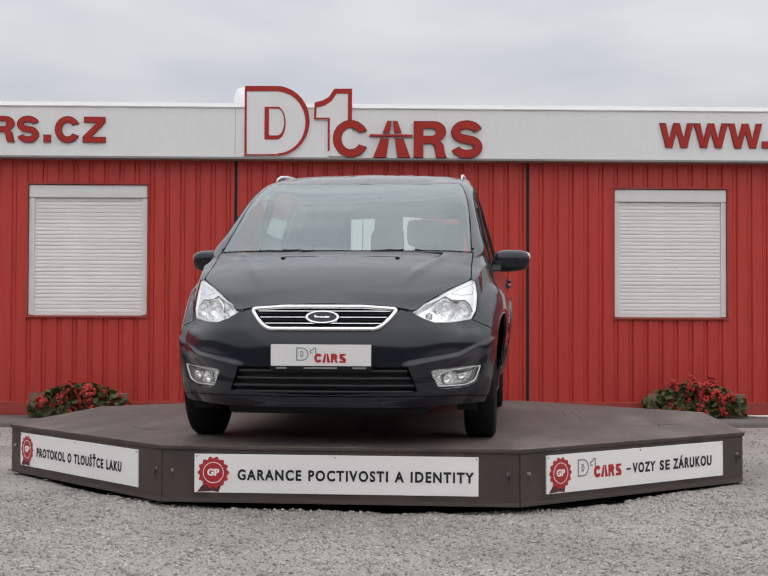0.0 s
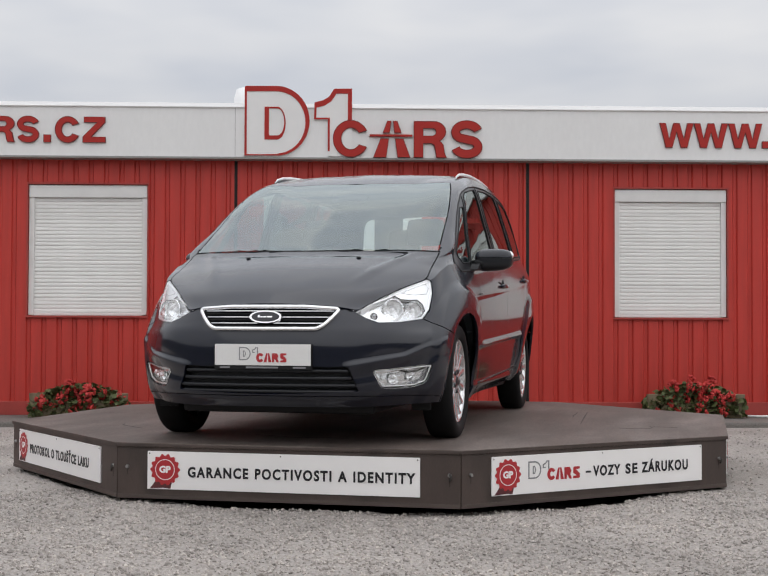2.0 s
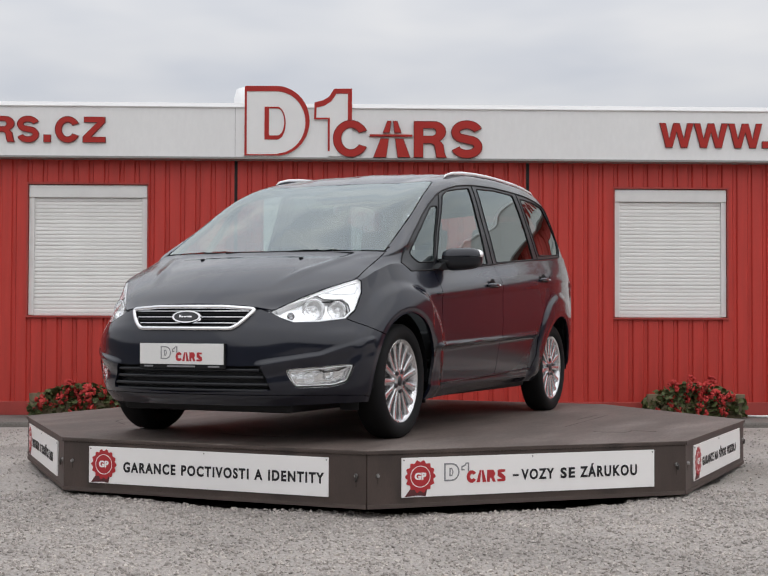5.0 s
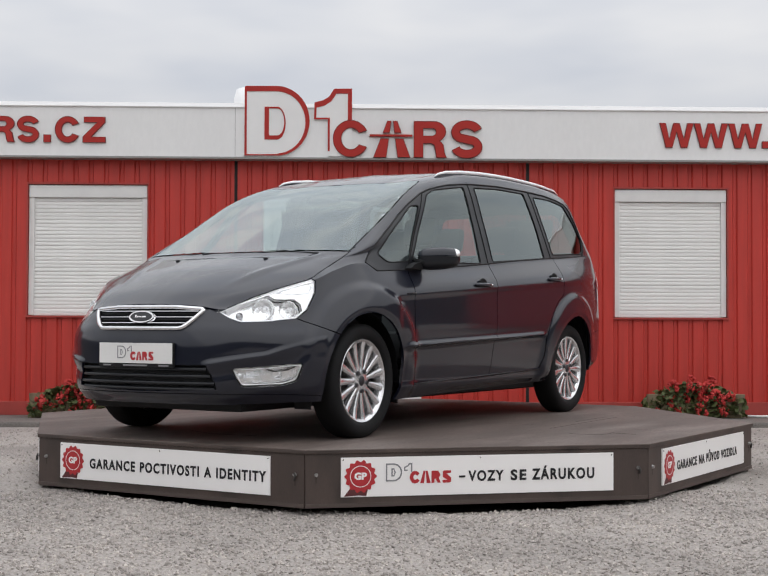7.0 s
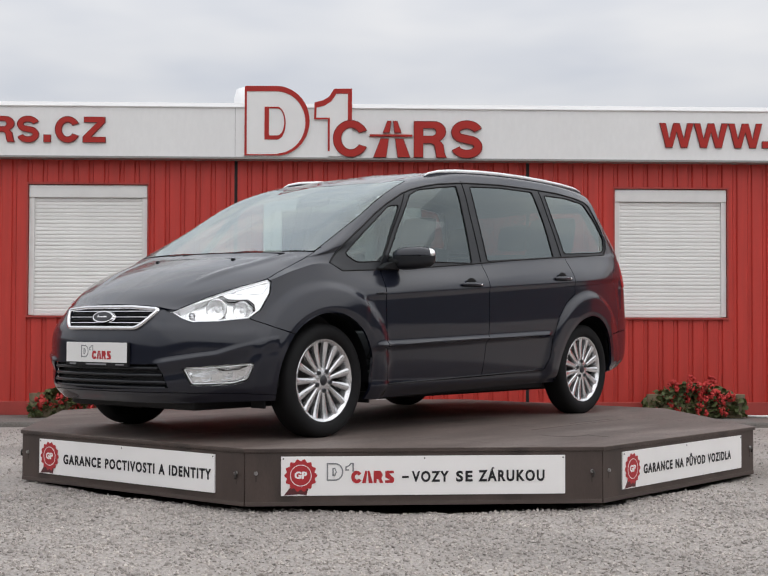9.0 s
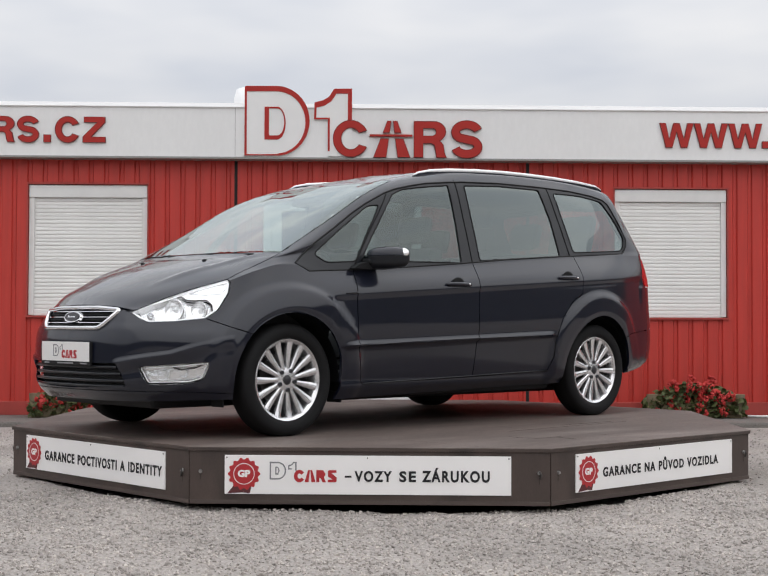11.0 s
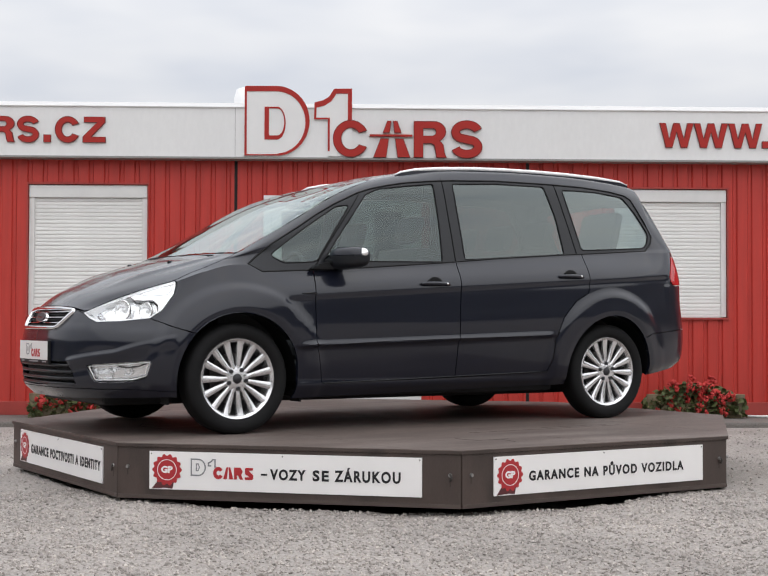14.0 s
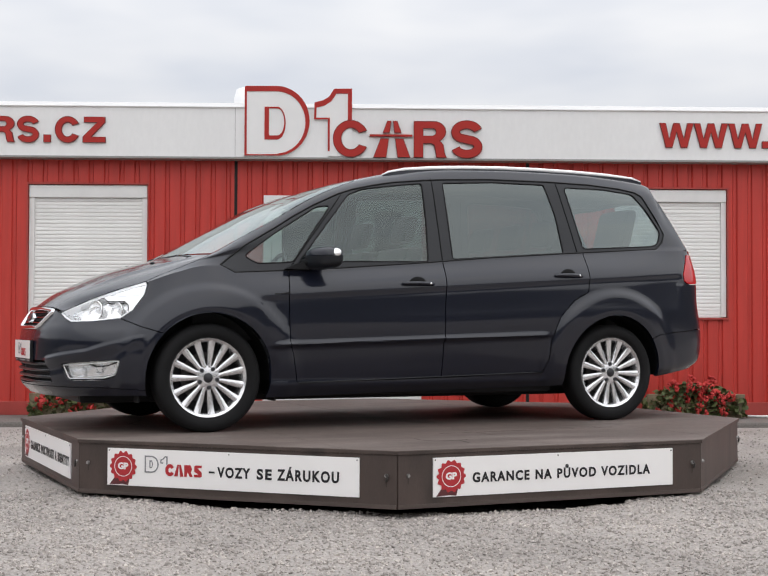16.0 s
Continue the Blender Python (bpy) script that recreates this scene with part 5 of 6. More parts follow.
def headlamp(car, shell, layer, s):
    lens = part("headlamp", panel(shell, layer, {10, 20}, (s,), lip=0, gap=0.003, offset=-0.001, merge=0.002), LENS, car, "clear headlamp lens", smooth=True)
    lens.visible_shadow = False
    part("lamp_housing", panel(shell, layer, {10}, (s,), lip=0, gap=0.002, offset=-0.045, merge=0.002), REFLECTOR, lens, "silver reflector housing", smooth=True)
    rim = panel(shell, layer, {10, 20}, (s,), lip=0.060, gap=0.003, offset=-0.003)
    bmesh.ops.delete(rim, geom=[f for f in rim.faces if all(len(e.link_faces) > 1 for e in f.edges)], context="FACES_ONLY")
    part("lamp_bezel", rim, LAMP_WHITE, lens, "bright lamp bezel")
    part("lamp_edge", lamp_edge(HEADLAMP, s, 0.0062, 0.012), LAMP_WHITE, lens, "bright edge round the lamp", smooth=True)
    part("upper_reflector", panel(shell, layer, {20}, (s,), lip=0.03, gap=0.004, offset=-0.012, merge=0.002), LAMP_WHITE, lens, "bright upper reflector", smooth=True, angle=40)
    patch_line = shrunk([(-.985, .825), (-.80, .880), (-.775, .850), (-.80, .815), (-.90, .808)], 0.004)
    part("turn_reflector", tube(bmesh.new(), [mirrored(at_corner(w, z, .012), s) for w, z in dense(patch_line + [patch_line[0]])], 0.002, 6, cap=False), ALLOY, lens, "grey edge of the turn lamp", smooth=True)
    for w, z, r in ((-1.055, .738, .056), (-.915, .732, .047)):
        c = mirrored(at_corner(w, z, 0.026), s)
        way = Vector((0.86, 0.45 * s, 0.06)).normalized()
        part("lamp_bowl", lamp_bowl(bmesh.new(), c, way, r, r * 0.62), BOWL, lens, "round chrome reflector bowl", smooth=True, angle=40)
        q = way.to_track_quat("Z", "Y").to_matrix()
        ring = [c + way * 0.003 + q @ Vector((r * 1.03 * math.cos(k * math.tau / 28), r * 1.03 * math.sin(k * math.tau / 28), 0)) for k in range(29)]
        part("bowl_ring", tube(bmesh.new(), ring, 0.0032, 6, cap=False), STEEL_DARK, lens, "grey ring round the bowl", smooth=True)
        bulb = bmesh.new()
        bmesh.ops.create_uvsphere(bulb, u_segments=14, v_segments=8, radius=r * 0.26, matrix=Matrix.Translation(c - way * r * 0.25))
        part("bulb", bulb, LAMP_WHITE, lens, "pale bulb", smooth=True)
    bm = lamp_bowl(bmesh.new(), mirrored(at_corner(-1.190, .705, 0.030), s), Vector((0.9, 0.4 * s, 0)).normalized(), 0.020, 0.014)
    part("side_light", bm, CHROME, lens, "small chrome bowl", smooth=True, angle=40)
    part("lamp_brow", tube(bmesh.new(), [mirrored(at_corner(w, z, .012), s) for w, z in dense(BROW)], 0.0034, 6), STEEL_DARK, lens, "dark edge over the two bowls", smooth=True)


def fog_lamp(car, shell, layer, s):
    lens = part("fog_lamp", panel(shell, layer, {11}, (s,), lip=0, gap=0.003, offset=-0.002, merge=0.002), LENS, car, "clear fog lamp lens", smooth=True)
    lens.visible_shadow = False
    part("lamp_housing", panel(shell, layer, {11}, (s,), lip=0, gap=0.002, offset=-0.034, merge=0.002), REFLECTOR, lens, "silver reflector housing", smooth=True)
    part("lamp_edge", lamp_edge(FOG, s, 0.0042, 0.010), LAMP_WHITE, lens, "bright edge round the fog lamp", smooth=True)
    for w, z, r in ((-1.105, .360, .030), (-.985, .372, .026)):
        c = mirrored(at_corner(w, z, 0.024), s)
        way = Vector((0.80, 0.6 * s, 0.0)).normalized()
        part("lamp_bowl", lamp_bowl(bmesh.new(), c, way, r, r * 0.6), BOWL, lens, "round reflector bowl", smooth=True, angle=40)
    part("divider", tube(bmesh.new(), [mirrored(at_corner(w, z, 0.020), s) for w, z in dense([(-1.05, .405), (-1.00, .392), (-.93, .398), (-.89, .415)])], 0.004, 6), STEEL_DARK, lens, "dark edge in the fog lamp", smooth=True)


def liner(car, s):
    for ax in (FRONT_AXLE, REAR_AXLE):
        bm = bmesh.new()
        a0 = [-4 + 188 * k / 24 for k in range(25)]
        rows = [[bm.verts.new((ax + r * math.cos(radians(a)), y * s, HUB_Z + r * math.sin(radians(a)))) for a in a0] for r, y in ((0.385, 0.872), (0.392, 0.85), (0.392, 0.56), (0.05, 0.56))]
        for a, b in zip(rows, rows[1:]):
            for i in range(24):
                bm.faces.new((a[i], a[i + 1], b[i + 1], b[i]))
        part("arch_liner", bm, BLACK_PLASTIC, car, "black wheel arch liner", smooth=True, angle=40)


def surface_finder():
    bm = half_shell()
    from mathutils.bvhtree import BVHTree
    tree = BVHTree.FromBMesh(bm)
    bm.free()

    def at_front(v, z):
        h = tree.ray_cast(Vector((4, max(abs(v), 0.002), z)), Vector((-1, 0, 0)))
        return h[0].x

    def at_side(u, z):
        return tree.ray_cast(Vector((u, 3, z)), Vector((0, -1, 0)))[0].y

    def at_top(u, v):
        return tree.ray_cast(Vector((u, max(abs(v), 0.002), 4)), Vector((0, 0, -1)))[0].z
    return at_front, at_side, at_top


def ribbon(bm, line, w, depth, at_front, lift, closed=True):
    """A raised moulding along a line in v, z on the car's nose."""
    pts = [Vector((at_front(v, z) + lift, v, z)) for v, z in line]
    n = len(pts)
    rings = []
    for i, p in enumerate(pts):
        a = pts[(i - 1) % n] if closed or i else p
        b = pts[(i + 1) % n] if closed or i < n - 1 else p
        d = (b - a).normalized()
        nrm = Vector((0.95, 0, 0.25)).normalized()
        side = d.cross(nrm).normalized()
        nrm = side.cross(d)
        rings.append([bm.verts.new(p + side * x * w + nrm * y * depth) for x, y in ((-0.5, -1), (-0.5, 0.1), (-0.25, 0.5), (0.25, 0.5), (0.5, 0.1), (0.5, -1))])
    m = n if closed else n - 1
    for i in range(m):
        r0, r1 = rings[i], rings[(i + 1) % n]
        for k in range(6):
            bm.faces.new((r0[k], r0[(k + 1) % 6], r1[(k + 1) % 6], r1[k]))
    if not closed:
        bm.faces.new(rings[0])
        bm.faces.new(rings[-1])
    bmesh.ops.recalc_face_normals(bm, faces=bm.faces)
    return bm


def densify(line, step):
    out = []
    for (a, b), (c, d) in zip(line, line[1:]):
        n = max(1, int(math.hypot(c - a, d - b) / step))
        out += [(a + (c - a) * i / n, b + (d - b) * i / n) for i in range(n)]
    return out + [line[-1]]


def nose(car, at_front):
    right = [(0.0, .741), (.203, .739), (.386, .727), (.348, .676), (.312, .640), (.280, .623), (0.0, .619)]
    loop = rounded([(p[0], p[1]) for p in right[1:-1]] + [(-p[0], p[1]) for p in right[1:-1][::-1]], 0.022, 4)
    loop = densify(loop + [loop[0]], 0.03)[:-1]
    grille = part("grille", ribbon(bmesh.new(), loop, 0.021, 0.012, at_front, 0.012), CHROME, car, "chrome framed grille with thin chrome bars", smooth=True, angle=50)
    back = bmesh.new()
    rows = [[back.verts.new((at_front(v, z) - 0.030, v, z)) for v in np.linspace(-.41, .41, 21)] for z in (.615, .66, .70, .755)]
    for a, b in zip(rows, rows[1:]):
        for i in range(20):
            back.faces.new((a[i], a[i + 1], b[i + 1], b[i]))
    part("grille_mesh", back, BLACK_PLASTIC, grille, "black grille back", smooth=True)
    for z, w in ((.715, .352), (.683, .335), (.651, .306)):
        bar = ribbon(bmesh.new(), [(v, z) for v in np.linspace(-w, w, 17)], 0.0085, 0.010, at_front, -0.006, closed=False)
        part("bar", bar, CHROME, grille, smooth=True, angle=50)
    for z, w in ((.732, .36), (.699, .35), (.667, .33), (.636, .29)):
        bar = ribbon(bmesh.new(), [(v, z) for v in np.linspace(-w, w, 13)], 0.008, 0.010, at_front, -0.016, closed=False)
        part("slat", bar, BLACK_PLASTIC, grille, smooth=True, angle=50)
    badge = bmesh.new()
    q = Matrix.Translation((at_front(0, .683) + 0.004, 0, .683)) @ Matrix.Rotation(radians(-20), 4, "Y") @ Matrix.Rotation(radians(90), 4, "Y")
    bmesh.ops.create_cone(badge, cap_ends=True, segments=40, radius1=0.094, radius2=0.088, depth=0.016, matrix=q @ Matrix.Diagonal((0.40, 1, 1, 1)))
    badge = part("badge", badge, CHROME, grille, "oval badge with a chrome rim", smooth=True, angle=40)
    core = bmesh.new()
    bmesh.ops.create_cone(core, cap_ends=True, segments=40, radius1=0.078, radius2=0.075, depth=0.008, matrix=q @ Matrix.Translation((0, 0, 0.008)) @ Matrix.Diagonal((0.36, 1, 1, 1)))
    part("badge_field", core, BADGE, grille, "dark oval field", smooth=True, angle=40)
    mark = bmesh.new()
    for y0, y1, a, b in ((-.040, -.030, -.006, .008), (-.026, -.014, -.006, .001), (-.010, .006, -.006, .001), (.010, .038, -.006, .002)):
        box(mark, -b, -a, y0, y1, 0.0115, 0.0130, 0.0)
    bmesh.ops.transform(mark, matrix=q, verts=mark.verts)
    part("badge_mark", mark, CHROME, grille, "plain bright marks on the badge")
    # intake in the bumper
    back = bmesh.new()
    rows = [[back.verts.new((at_front(v, z) - 0.05, v, z)) for v in np.linspace(-.52, .52, 25)] for z in (.27, .32, .37, .435)]
    for a, b in zip(rows, rows[1:]):
        for i in range(24):
            back.faces.new((a[i], a[i + 1], b[i + 1], b[i]))
    intake = part("air_intake", back, BLACK_PLASTIC, car, "black slatted air intake in the bumper", smooth=True)
    for z, w in ((.404, .440), (.366, .455), (.328, .475), (.296, .470)):
        bar = ribbon(bmesh.new(), [(v, z) for v in np.linspace(-w, w, 25)], 0.017, 0.012, at_front, -0.012, closed=False)
        part("slat", bar, BLACK_TRIM, intake, smooth=True, angle=50)
    # plate on its holder
    holder = mesh_object("number_plate", boxed(-.268, .268, -0.006, 0.012, -.022, .113, 0.003), BLACK_PLASTIC)
    holder.parent = car
    holder.matrix_basis = pose(2.437, 0, .430, 0, 0, 90)
    tagged(holder, "white dealer plate with plain marks in a black holder")
    part("plate", boxed(-.262, .262, -0.010, -0.006, .001, .112, 0.0015), PLATE_WHITE, holder, "white plate")
    emblem(holder, -.128, .018, .078, -0.0105)
    for x0, x1 in ((-.235, -.18), (-.09, .085), (.165, .235)):
        part("holder_mark", boxed(x0, x1, -0.0072, -0.006, -.014, -.005), PRINT_GREY, holder, "plain grey bar of small print")
    for v in (-.33, .33):
        bm = bmesh.new()
        bmesh.ops.create_uvsphere(bm, u_segments=10, v_segments=6, radius=0.012, matrix=Matrix.Translation((1.705, v, 1.026)) @ Matrix.Diagonal((1.4, 1.2, 0.7, 1)))
        part("washer_jet", bm, BLACK_PLASTIC, car, "small black washer jet", smooth=True)
    for line in ([(1.530, .58, 1.062), (1.570, .20, 1.073), (1.570, -.25, 1.072)], [(1.575, .05, 1.073), (1.555, -.35, 1.072), (1.500, -.62, 1.066)]):
        part("wiper", tube(bmesh.new(), line, 0.005, 6), BLACK_PLASTIC, car, "black wiper arm", smooth=True)


def flank(car, at_side, at_top):
    for s in (1, -1):
        # mirror
        root = bmesh.new()
        prism(root, [(1.02, .985), (.86, .985), (.84, 1.005), (.90, 1.030), (.97, 1.012)], 0.855 * s, 0.905 * s)
        foot = part("mirror_foot", root, BLACK_PLASTIC, car, "black mirror foot")
        head = bmesh.new()
        bmesh.ops.create_icosphere(head, subdivisions=4, radius=1.0)
        for v in head.verts:
            x, y, z = v.co
            q = lambda c, p: math.copysign(abs(c) ** p, c)
            x, y, z = q(x, 0.75), q(y, 0.62), q(z, 0.62)
            taper = 1 - 0.12 * (y + 1) / 2
            v.co = (0.800 + 0.075 * x * taper - 0.045 * y, (0.972 + 0.112 * y) * s, 1.052 + 0.073 * z * taper + 0.006 * y)
        bmesh.ops.recalc_face_normals(head, faces=head.faces)
        low = head.copy()
        bmesh.ops.bisect_plane(head, geom=head.verts[:] + head.edges[:] + head.faces[:], dist=1e-5, plane_co=(0, 0, 1.066), plane_no=(0, 0, 1), clear_inner=True)
        bmesh.ops.bisect_plane(low, geom=low.verts[:] + low.edges[:] + low.faces[:], dist=1e-5, plane_co=(0, 0, 1.064), plane_no=(0, 0, 1), clear_outer=True)
        mirror = part("mirror", low, BLACK_TRIM, car, "door mirror with a painted cap and black shell", smooth=True, angle=60)
        part("mirror_cap", head, PAINT, mirror, "dark grey painted cap", smooth=True, angle=60)
        lamp = bmesh.new()
        bmesh.ops.create_icosphere(lamp, subdivisions=3, radius=1.0)
        for v in lamp.verts:
            x, y, z = v.co
            v.co = (0.768 + 0.036 * x - 0.016 * y, (1.054 + 0.036 * y) * s, 1.080 + 0.031 * z - 0.006 * x)
        bmesh.ops.recalc_face_normals(lamp, faces=lamp.faces)
        part("turn_signal", lamp, LAMP_WHITE, mirror, "clear turn signal on the mirror", smooth=True)
        arm = tube(bmesh.new(), [(.90, .86 * s, 1.02), (.86, .92 * s, 1.03), (.82, .97 * s, 1.04)], [.028, .026, .026], 12)
        part("mirror_arm", arm, BLACK_PLASTIC, foot, smooth=True)
        # handles
        for u0, u1, z0 in ((.036, .257, .904), (-1.078, -.866, .975)):
            v = at_side((u0 + u1) / 2, z0)
            # black disc on the skin stands for the shade inside the handle's recess
            cup = bmesh.new()
            bmesh.ops.create_icosphere(cup, subdivisions=3, radius=1.0, matrix=Matrix.Translation(((u0 + u1) / 2, (v - 0.001) * s, z0 + 0.008)) @ Matrix.Diagonal((0.058, 0.004, 0.040, 1)))
            cup = part("handle_cup", cup, RUBBER, car, "flat dark disc for the shade in the recess behind the handle", smooth=True)
            bar = tube(bmesh.new(), [(u1, (v + .004) * s, z0), (u1 - .03, (v + .012) * s, z0 + .004), ((u0 + u1) / 2, (v + .017) * s, z0 + .006), (u0 + .03, (v + .014) * s, z0 + .004), (u0, (v + .006) * s, z0)], [.008, .012, .013, .013, .009], 10)
            part("door_handle", bar, PAINT, car, "dark grey pull handle", smooth=True)
            lock = bmesh.new()
            bmesh.ops.create_icosphere(lock, subdivisions=2, radius=0.009, matrix=Matrix.Translation((u0 + .028, (v + .021) * s, z0 + .004)))
            part("lock", lock, CHROME, cup, "small bright lock", smooth=True)
        seal = [(u, (at_side(u, z) - .001) * s, z) for u, z in densify(DLO + [DLO[0]], 0.06)]
        part("window_seal", tube(bmesh.new(), seal, 0.0055, 6, cap=False), BLACK_PLASTIC, car, "black window seal", smooth=True)
        for name, poly in PANES:
            edge = [(u, (at_side(u, z) - .0025) * s, z) for u, z in densify(poly + [poly[0]], 0.05)]
            part("pane_gasket", tube(bmesh.new(), edge, 0.0042, 6, cap=False), BLACK_PLASTIC, car, "black rubber gasket", smooth=True)
        for low, high in (((-.066, 1.052), (-.058, 1.612)), ((-1.098, 1.140), (-1.010, 1.618)), ((.985, .990), (.590, 1.476))):
            seam = [(low[0] + (high[0] - low[0]) * k / 14, low[1] + (high[1] - low[1]) * k / 14) for k in range(15)]
            part("pillar_seam", tube(bmesh.new(), [(u, (at_side(u, z) - .0020) * s, z) for u, z in seam], 0.0036, 6), RUBBER, car, "black seam of the door frame", smooth=True)
        for u0, u1, a, b, name, label in ((1.060, 1.076, .72, .84, "mud_flap", "black mud flap behind the wheel"), (1.895, 1.906, .68, .79, "air_deflector", "black air deflector ahead of the wheel")):
            lo, hi = sorted((a * s, b * s))
            part(name, boxed(u0, u1, lo, hi, .178, .245, 0.004), BLACK_PLASTIC, car, label)
        # roof rail
        line = [(.265, .632, 1.640), (.215, .630, 1.662), (.10, .628, 1.684), (-.085, .626, 1.702), (-.35, .622, 1.719), (-.61, .618, 1.729), (-.90, .612, 1.733), (-1.20, .604, 1.732), (-1.50, .592, 1.725), (-1.72, .580, 1.713), (-1.80, .574, 1.695)]
        bm = tube(bmesh.new(), [(a, b * s, c - .017) for a, b, c in line], [.003, .006, .009, .011, .011, .011, .011, .011, .010, .008, .004], 10)
        for v in bm.verts:
            mid = np.interp(-v.co.x, [-p[0] for p in line], [p[2] for p in line]) - .017
            v.co.z = mid + (v.co.z - mid) * 1.25
        rail = part("roof_rail", bm, SATIN, car, "bright satin aluminium roof rail", smooth=True)
        for (a, b, c), (d, e, f) in zip(line, line[1:]):
            foot = bmesh.new()
            lo = [min(at_top(x, y), z - .03) - .004 for x, y, z in ((a, b, c), (d, e, f))]
            vs = [foot.verts.new(p) for w in (-.007, .007) for p in ((a, b * s + w, lo[0]), (d, e * s + w, lo[1]), (d, e * s + w, f - .022), (a, b * s + w, c - .022))]
            for q in ((0, 1, 2, 3), (7, 6, 5, 4), (0, 4, 5, 1), (2, 6, 7, 3), (1, 5, 6, 2), (3, 7, 4, 0)):
                foot.faces.new([vs[i] for i in q])
            part("rail_foot", foot, PAINT, rail, "dark seat of the rail")
        # sill and door bottom strips
        strip = tube(bmesh.new(), [(u, (at_side(u, .288 + (.93 - u) * .0265) + .002) * s, .288 + (.93 - u) * .0265) for u in np.linspace(.93, -.80, 12)], 0.005, 6)
        part("sill_strip", strip, BLACK_TRIM, car, "thin black strip along the sill", smooth=True)
        # seam between wing and door shoulder, and badges' ledge
        ledge = tube(bmesh.new(), [(u, (at_side(u, z) + .001) * s, z) for u, z in ((1.10, .832), (1.05, .834), (1.005, .836))], [.004, .006, .006], 6)
        part("side_vent", ledge, BLACK_TRIM, car, "small black slot on the wing", smooth=True)


def wheel(car):
    bm = bmesh.new()
    n = 56

    def lathe(bm, prof):
        rings = [[bm.verts.new((r * math.cos(k * math.tau / n), y, r * math.sin(k * math.tau / n))) for k in range(n)] for r, y in prof]
        for a, b in zip(rings, rings[1:]):
            for k in range(n):
                bm.faces.new((a[k], a[(k + 1) % n], b[(k + 1) % n], b[k]))
        bmesh.ops.recalc_face_normals(bm, faces=bm.faces)
        return bm
    # outwards is +y
    rim = part("wheel", lathe(bm, [(.214, -.10), (.214, .02), (.222, .034), (.236, .040), (.240, .036), (.236, .020), (.228, .0), (.224, -.10)]), ALLOY, car, "silver multi-spoke alloy wheel on a black tyre", smooth=True, angle=40)
    tyre = lathe(bmesh.new(), [(.226, -.10), (.238, -.112), (.285, -.120), (.314, -.108), (.325, -.09), (.3265, 0.0), (.325, .030), (.315, .046), (.300, .054), (.283, .057), (.262, .054), (.247, .046), (.238, .034)])
    part("tyre", tyre, RUBBER, rim, "black rubber tyre", smooth=True, angle=60)
    part("brake_disc", lathe(bmesh.new(), [(.0, -.035), (.150, -.035), (.150, -.05), (.0, -.05)]), STEEL_DARK, rim, "dark brake disc")
    part("back_plate", lathe(bmesh.new(), [(.0, -.060), (.215, -.060), (.215, -.075), (.0, -.075)]), BLACK_PLASTIC, rim)
    hub = lathe(bmesh.new(), [(.0, .030), (.050, .030), (.072, .024), (.080, .012), (.078, -.03), (.0, -.03)])
    part("hub", hub, ALLOY, rim, smooth=True, angle=40)
    cap = lathe(bmesh.new(), [(.0, .038), (.022, .037), (.029, .032), (.030, .028), (.0, .028)])
    part("hub_cap", cap, BADGE, rim, "dark hub cap", smooth=True)
    spoke = bmesh.new()
    prof = [(.060, .0110, .028, .022), (.09, .0118, .027, .023), (.13, .0155, .027, .025), (.17, .0182, .028, .026), (.205, .0200, .031, .024), (.230, .0215, .036, .018)]
    rings = []
    for r, w, y, d in prof:
        rings.append([spoke.verts.new(p) for p in ((-w, y - d, r), (-w, y - 0.004, r), (-w * 0.55, y, r), (w * 0.55, y, r), (w, y - 0.004, r), (w, y - d, r))])
    for a, b in zip(rings, rings[1:]):
        for k in range(6):
            spoke.faces.new((a[k], a[(k + 1) % 6], b[(k + 1) % 6], b[k]))
    bmesh.ops.recalc_face_normals(spoke, faces=spoke.faces)
    first = part("spoke", spoke, ALLOY, rim, smooth=True, angle=35)
    for k in range(1, 15):
        shared("spoke", first.data, rim, pose(0, 0, 0, 0, k * 24, 0))
    nut = bmesh.new()
    bmesh.ops.create_cone(nut, cap_ends=True, segments=12, radius1=.0150, radius2=.0120, depth=.012, matrix=Matrix.Translation((0, .031, .058)) @ Matrix.Rotation(radians(-90), 4, "X"))
    first = part("lug_nut", nut, BADGE, rim, "dark lug nut", smooth=True, angle=40)
    for k in range(1, 5):
        shared("lug_nut", first.data, rim, pose(0, 0, 0, 0, k * 72, 0))
    rim.matrix_basis = pose(FRONT_AXLE, 0.830, 0.325, 0, 42, 0)
    for ax, s, turn in ((REAR_AXLE, 1, 3), (FRONT_AXLE, -1, 5), (REAR_AXLE, -1, 33)):
        copy_thing(rim, pose(ax, 0.830 * s, 0.325, 0, 0, 0 if s > 0 else 180) @ pose(0, 0, 0, 0, turn, 0))


def cushion(bm, x0, x1, y0, y1, z0, z1, lean=0.0):
    start = len(bm.verts)
    box(bm, x0, x1, y0, y1, z0, z1, 0.05)
    bm.verts.ensure_lookup_table()
    for v in bm.verts[start:]:
        v.co.x -= lean * (v.co.z - z0)
    return bm


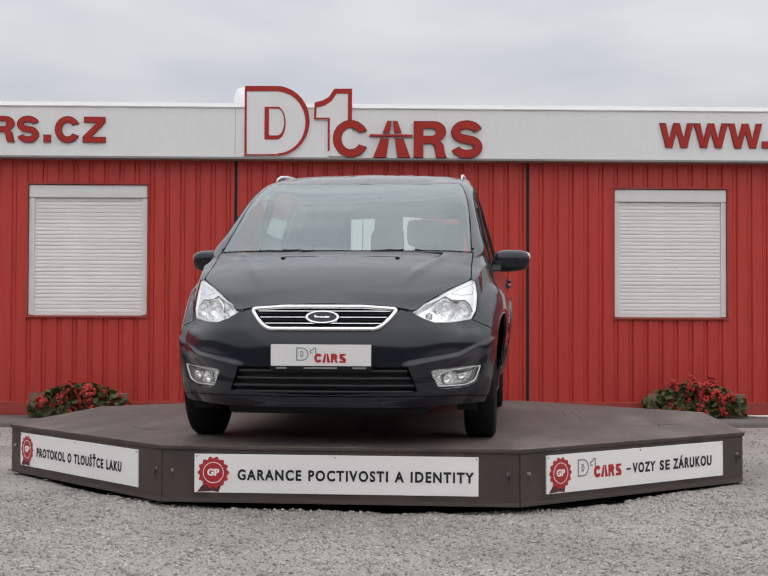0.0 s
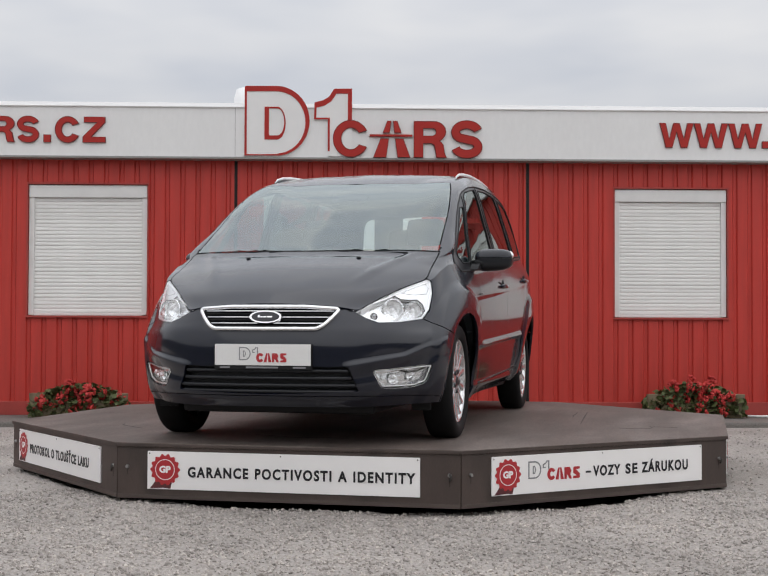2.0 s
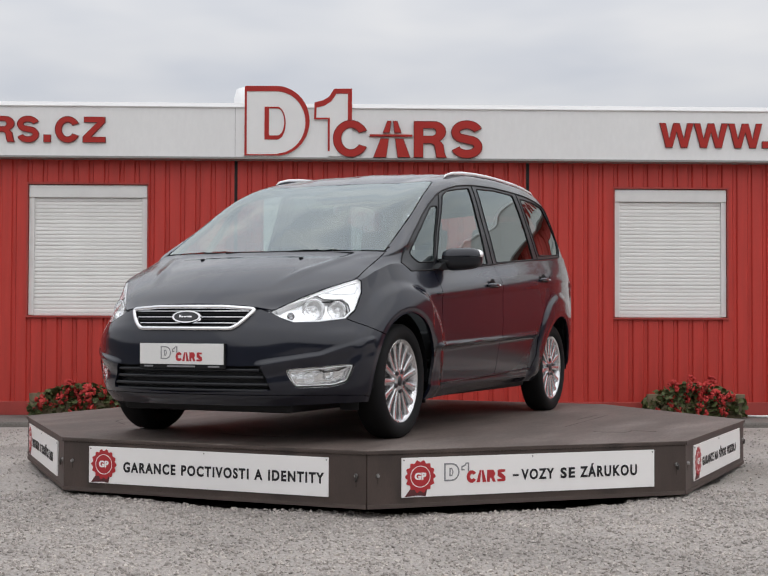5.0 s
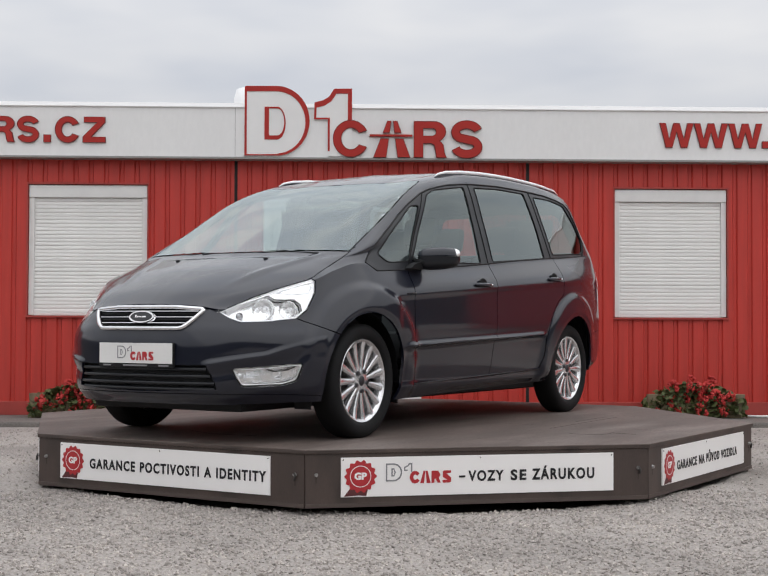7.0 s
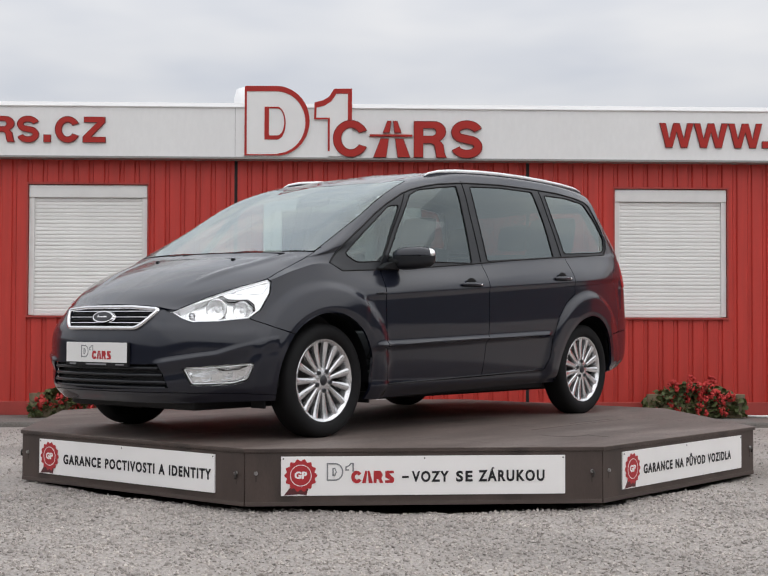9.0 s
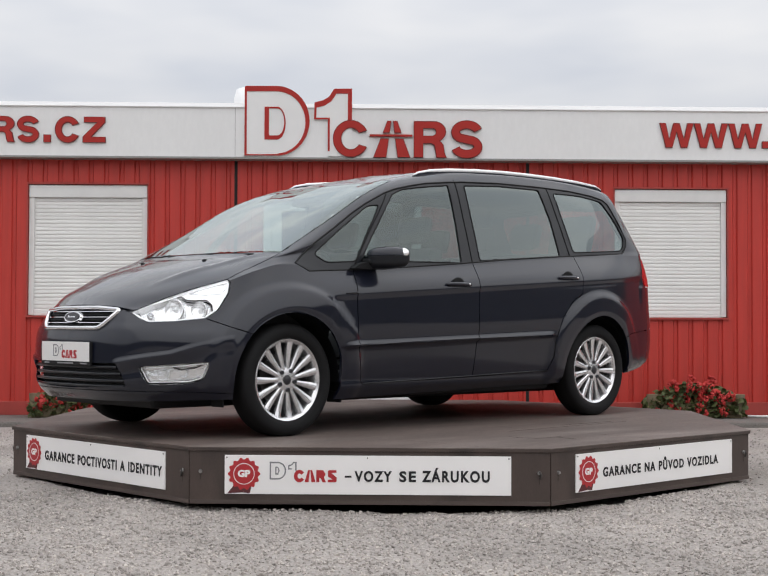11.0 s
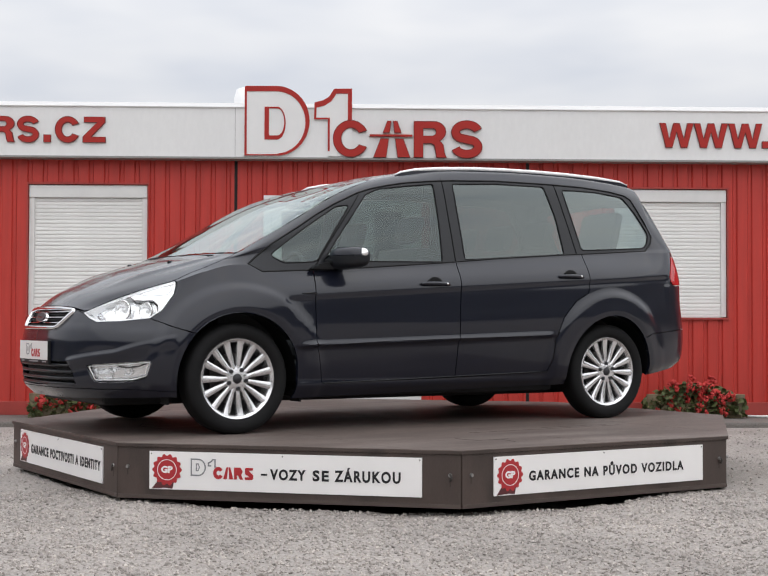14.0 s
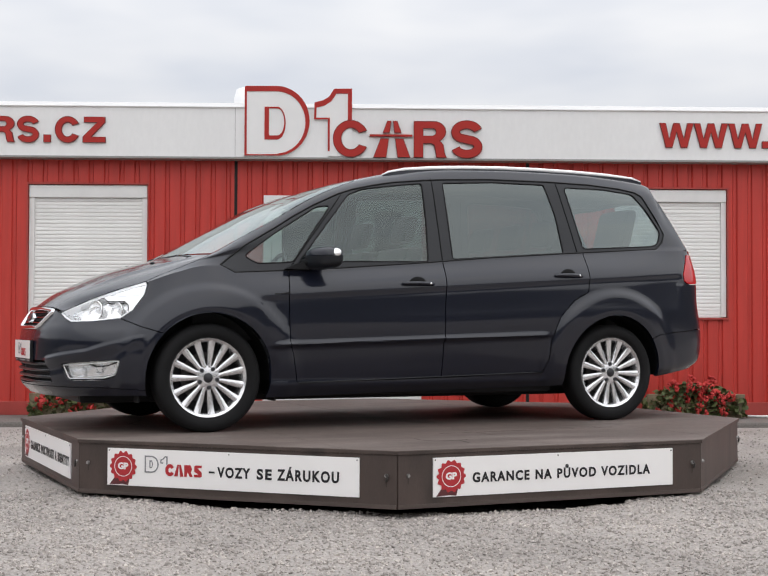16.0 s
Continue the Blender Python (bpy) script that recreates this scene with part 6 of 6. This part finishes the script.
def cabin(car):
    def seat(u, v, wide, rest=.13, top=1.38):
        base = part("seat", cushion(bmesh.new(), u - .50, u, v - wide, v + wide, .42, .60), SEAT_CLOTH, car, "dark grey cloth seat", smooth=True, angle=40)
        part("backrest", cushion(bmesh.new(), u - .52, u - .38, v - wide, v + wide, .56, 1.16, 0.28), SEAT_CLOTH, base, smooth=True, angle=40)
        part("headrest", cushion(bmesh.new(), u - .66, u - .57, v - rest, v + rest, 1.19, top, 0.25), SEAT_CLOTH, base, smooth=True, angle=40)
    for v in (.37, -.37):
        seat(.62, v, .25)
    for v in (.46, 0, -.46):
        seat(-.42, v, .22)
    # lone third-row seat and tall headrest, added to block the view through the cabin
    seat(-1.07, .36, .25, .20, 1.48)
    dash = bmesh.new()
    prism(dash, [(1.55, .55), (1.05, .55), (1.0, .80), (1.08, .98), (1.30, 1.02), (1.55, 1.0)], -.70, .70)
    part("dashboard", dash, CABIN, car, "dark dashboard")
    wheel_bm = bmesh.new()
    pts = [Vector((0, .19 * math.cos(a), .19 * math.sin(a))) for a in np.linspace(0, math.tau, 33)]
    m = Matrix.Translation((.93, .37, .93)) @ Matrix.Rotation(radians(-25), 4, "Y")
    tube(wheel_bm, [m @ p for p in pts], .014, 8, cap=False)
    tube(wheel_bm, [m @ Vector((0, -.18, 0)), m @ Vector((0, .18, 0))], .02, 6)
    part("steering_wheel", wheel_bm, CABIN, car, "black steering wheel", smooth=True)
    bm = bmesh.new()
    cushion(bm, .62, .66, -.12, .12, 1.43, 1.50)
    part("inner_mirror", bm, CABIN, car, "dark inner mirror", smooth=True)
    part("sensor_housing", cushion(bmesh.new(), .57, .69, -.075, .075, 1.425, 1.492), BLACK_PLASTIC, car, "black sensor housing behind the screen", smooth=True)
    floor = bmesh.new()
    box(floor, -1.70, 2.20, -.54, .54, .168, .40, 0.03)
    box(floor, -2.15, -1.66, -.56, .56, .34, .46, 0.03)
    box(floor, -.92, 1.06, -.80, .80, .20, .36, 0.03)
    part("underbody", floor, BLACK_PLASTIC, car, "dark underbody")
    box_bm = bmesh.new()
    tube(box_bm, [(1.0, -.2, .20), (-1.6, -.3, .25), (-2.15, -.45, .40)], .040, 8)
    part("exhaust", box_bm, STEEL_DARK, car, "dark exhaust pipe", smooth=True)
    aerial = tube(bmesh.new(), [(-1.70, 0, 1.690), (-1.73, 0, 1.722)], [.02, .008], 8)
    part("aerial_base", aerial, BLACK_PLASTIC, car)


def build_car():
    car = new("car")
    tagged(car, "dark grey people carrier with silver alloy wheels parked on the turntable", "car")
    at_front, at_side, at_top = surface_finder()
    body_panels(car)
    nose(car, at_front)
    flank(car, at_side, at_top)
    wheel(car)
    cabin(car)
    return car


car = build_car()


# ---------------------------------------------------------------- the turntable and the car turn together
CAR_OFFSET = pose(0, -0.075, DECK)


def motions():
    rows_table, rows_car = [], []
    for t, a in TURN_ROWS:
        m = pose(0, 0, 0, 0, 0, TURN_0 + a)
        rows_table.append((t, m))
        rows_car.append((t, m @ CAR_OFFSET))
    walk(table, rows_table)
    walk(car, rows_car)


TURN_ROWS = [(0.0, 0.0), (2.0, -7.34), (4.0, -14.86), (6.5, -24.12), (9.0, -33.48), (11.5, -42.82), (14.0, -52.28), (16.0, -59.94)]
motions()
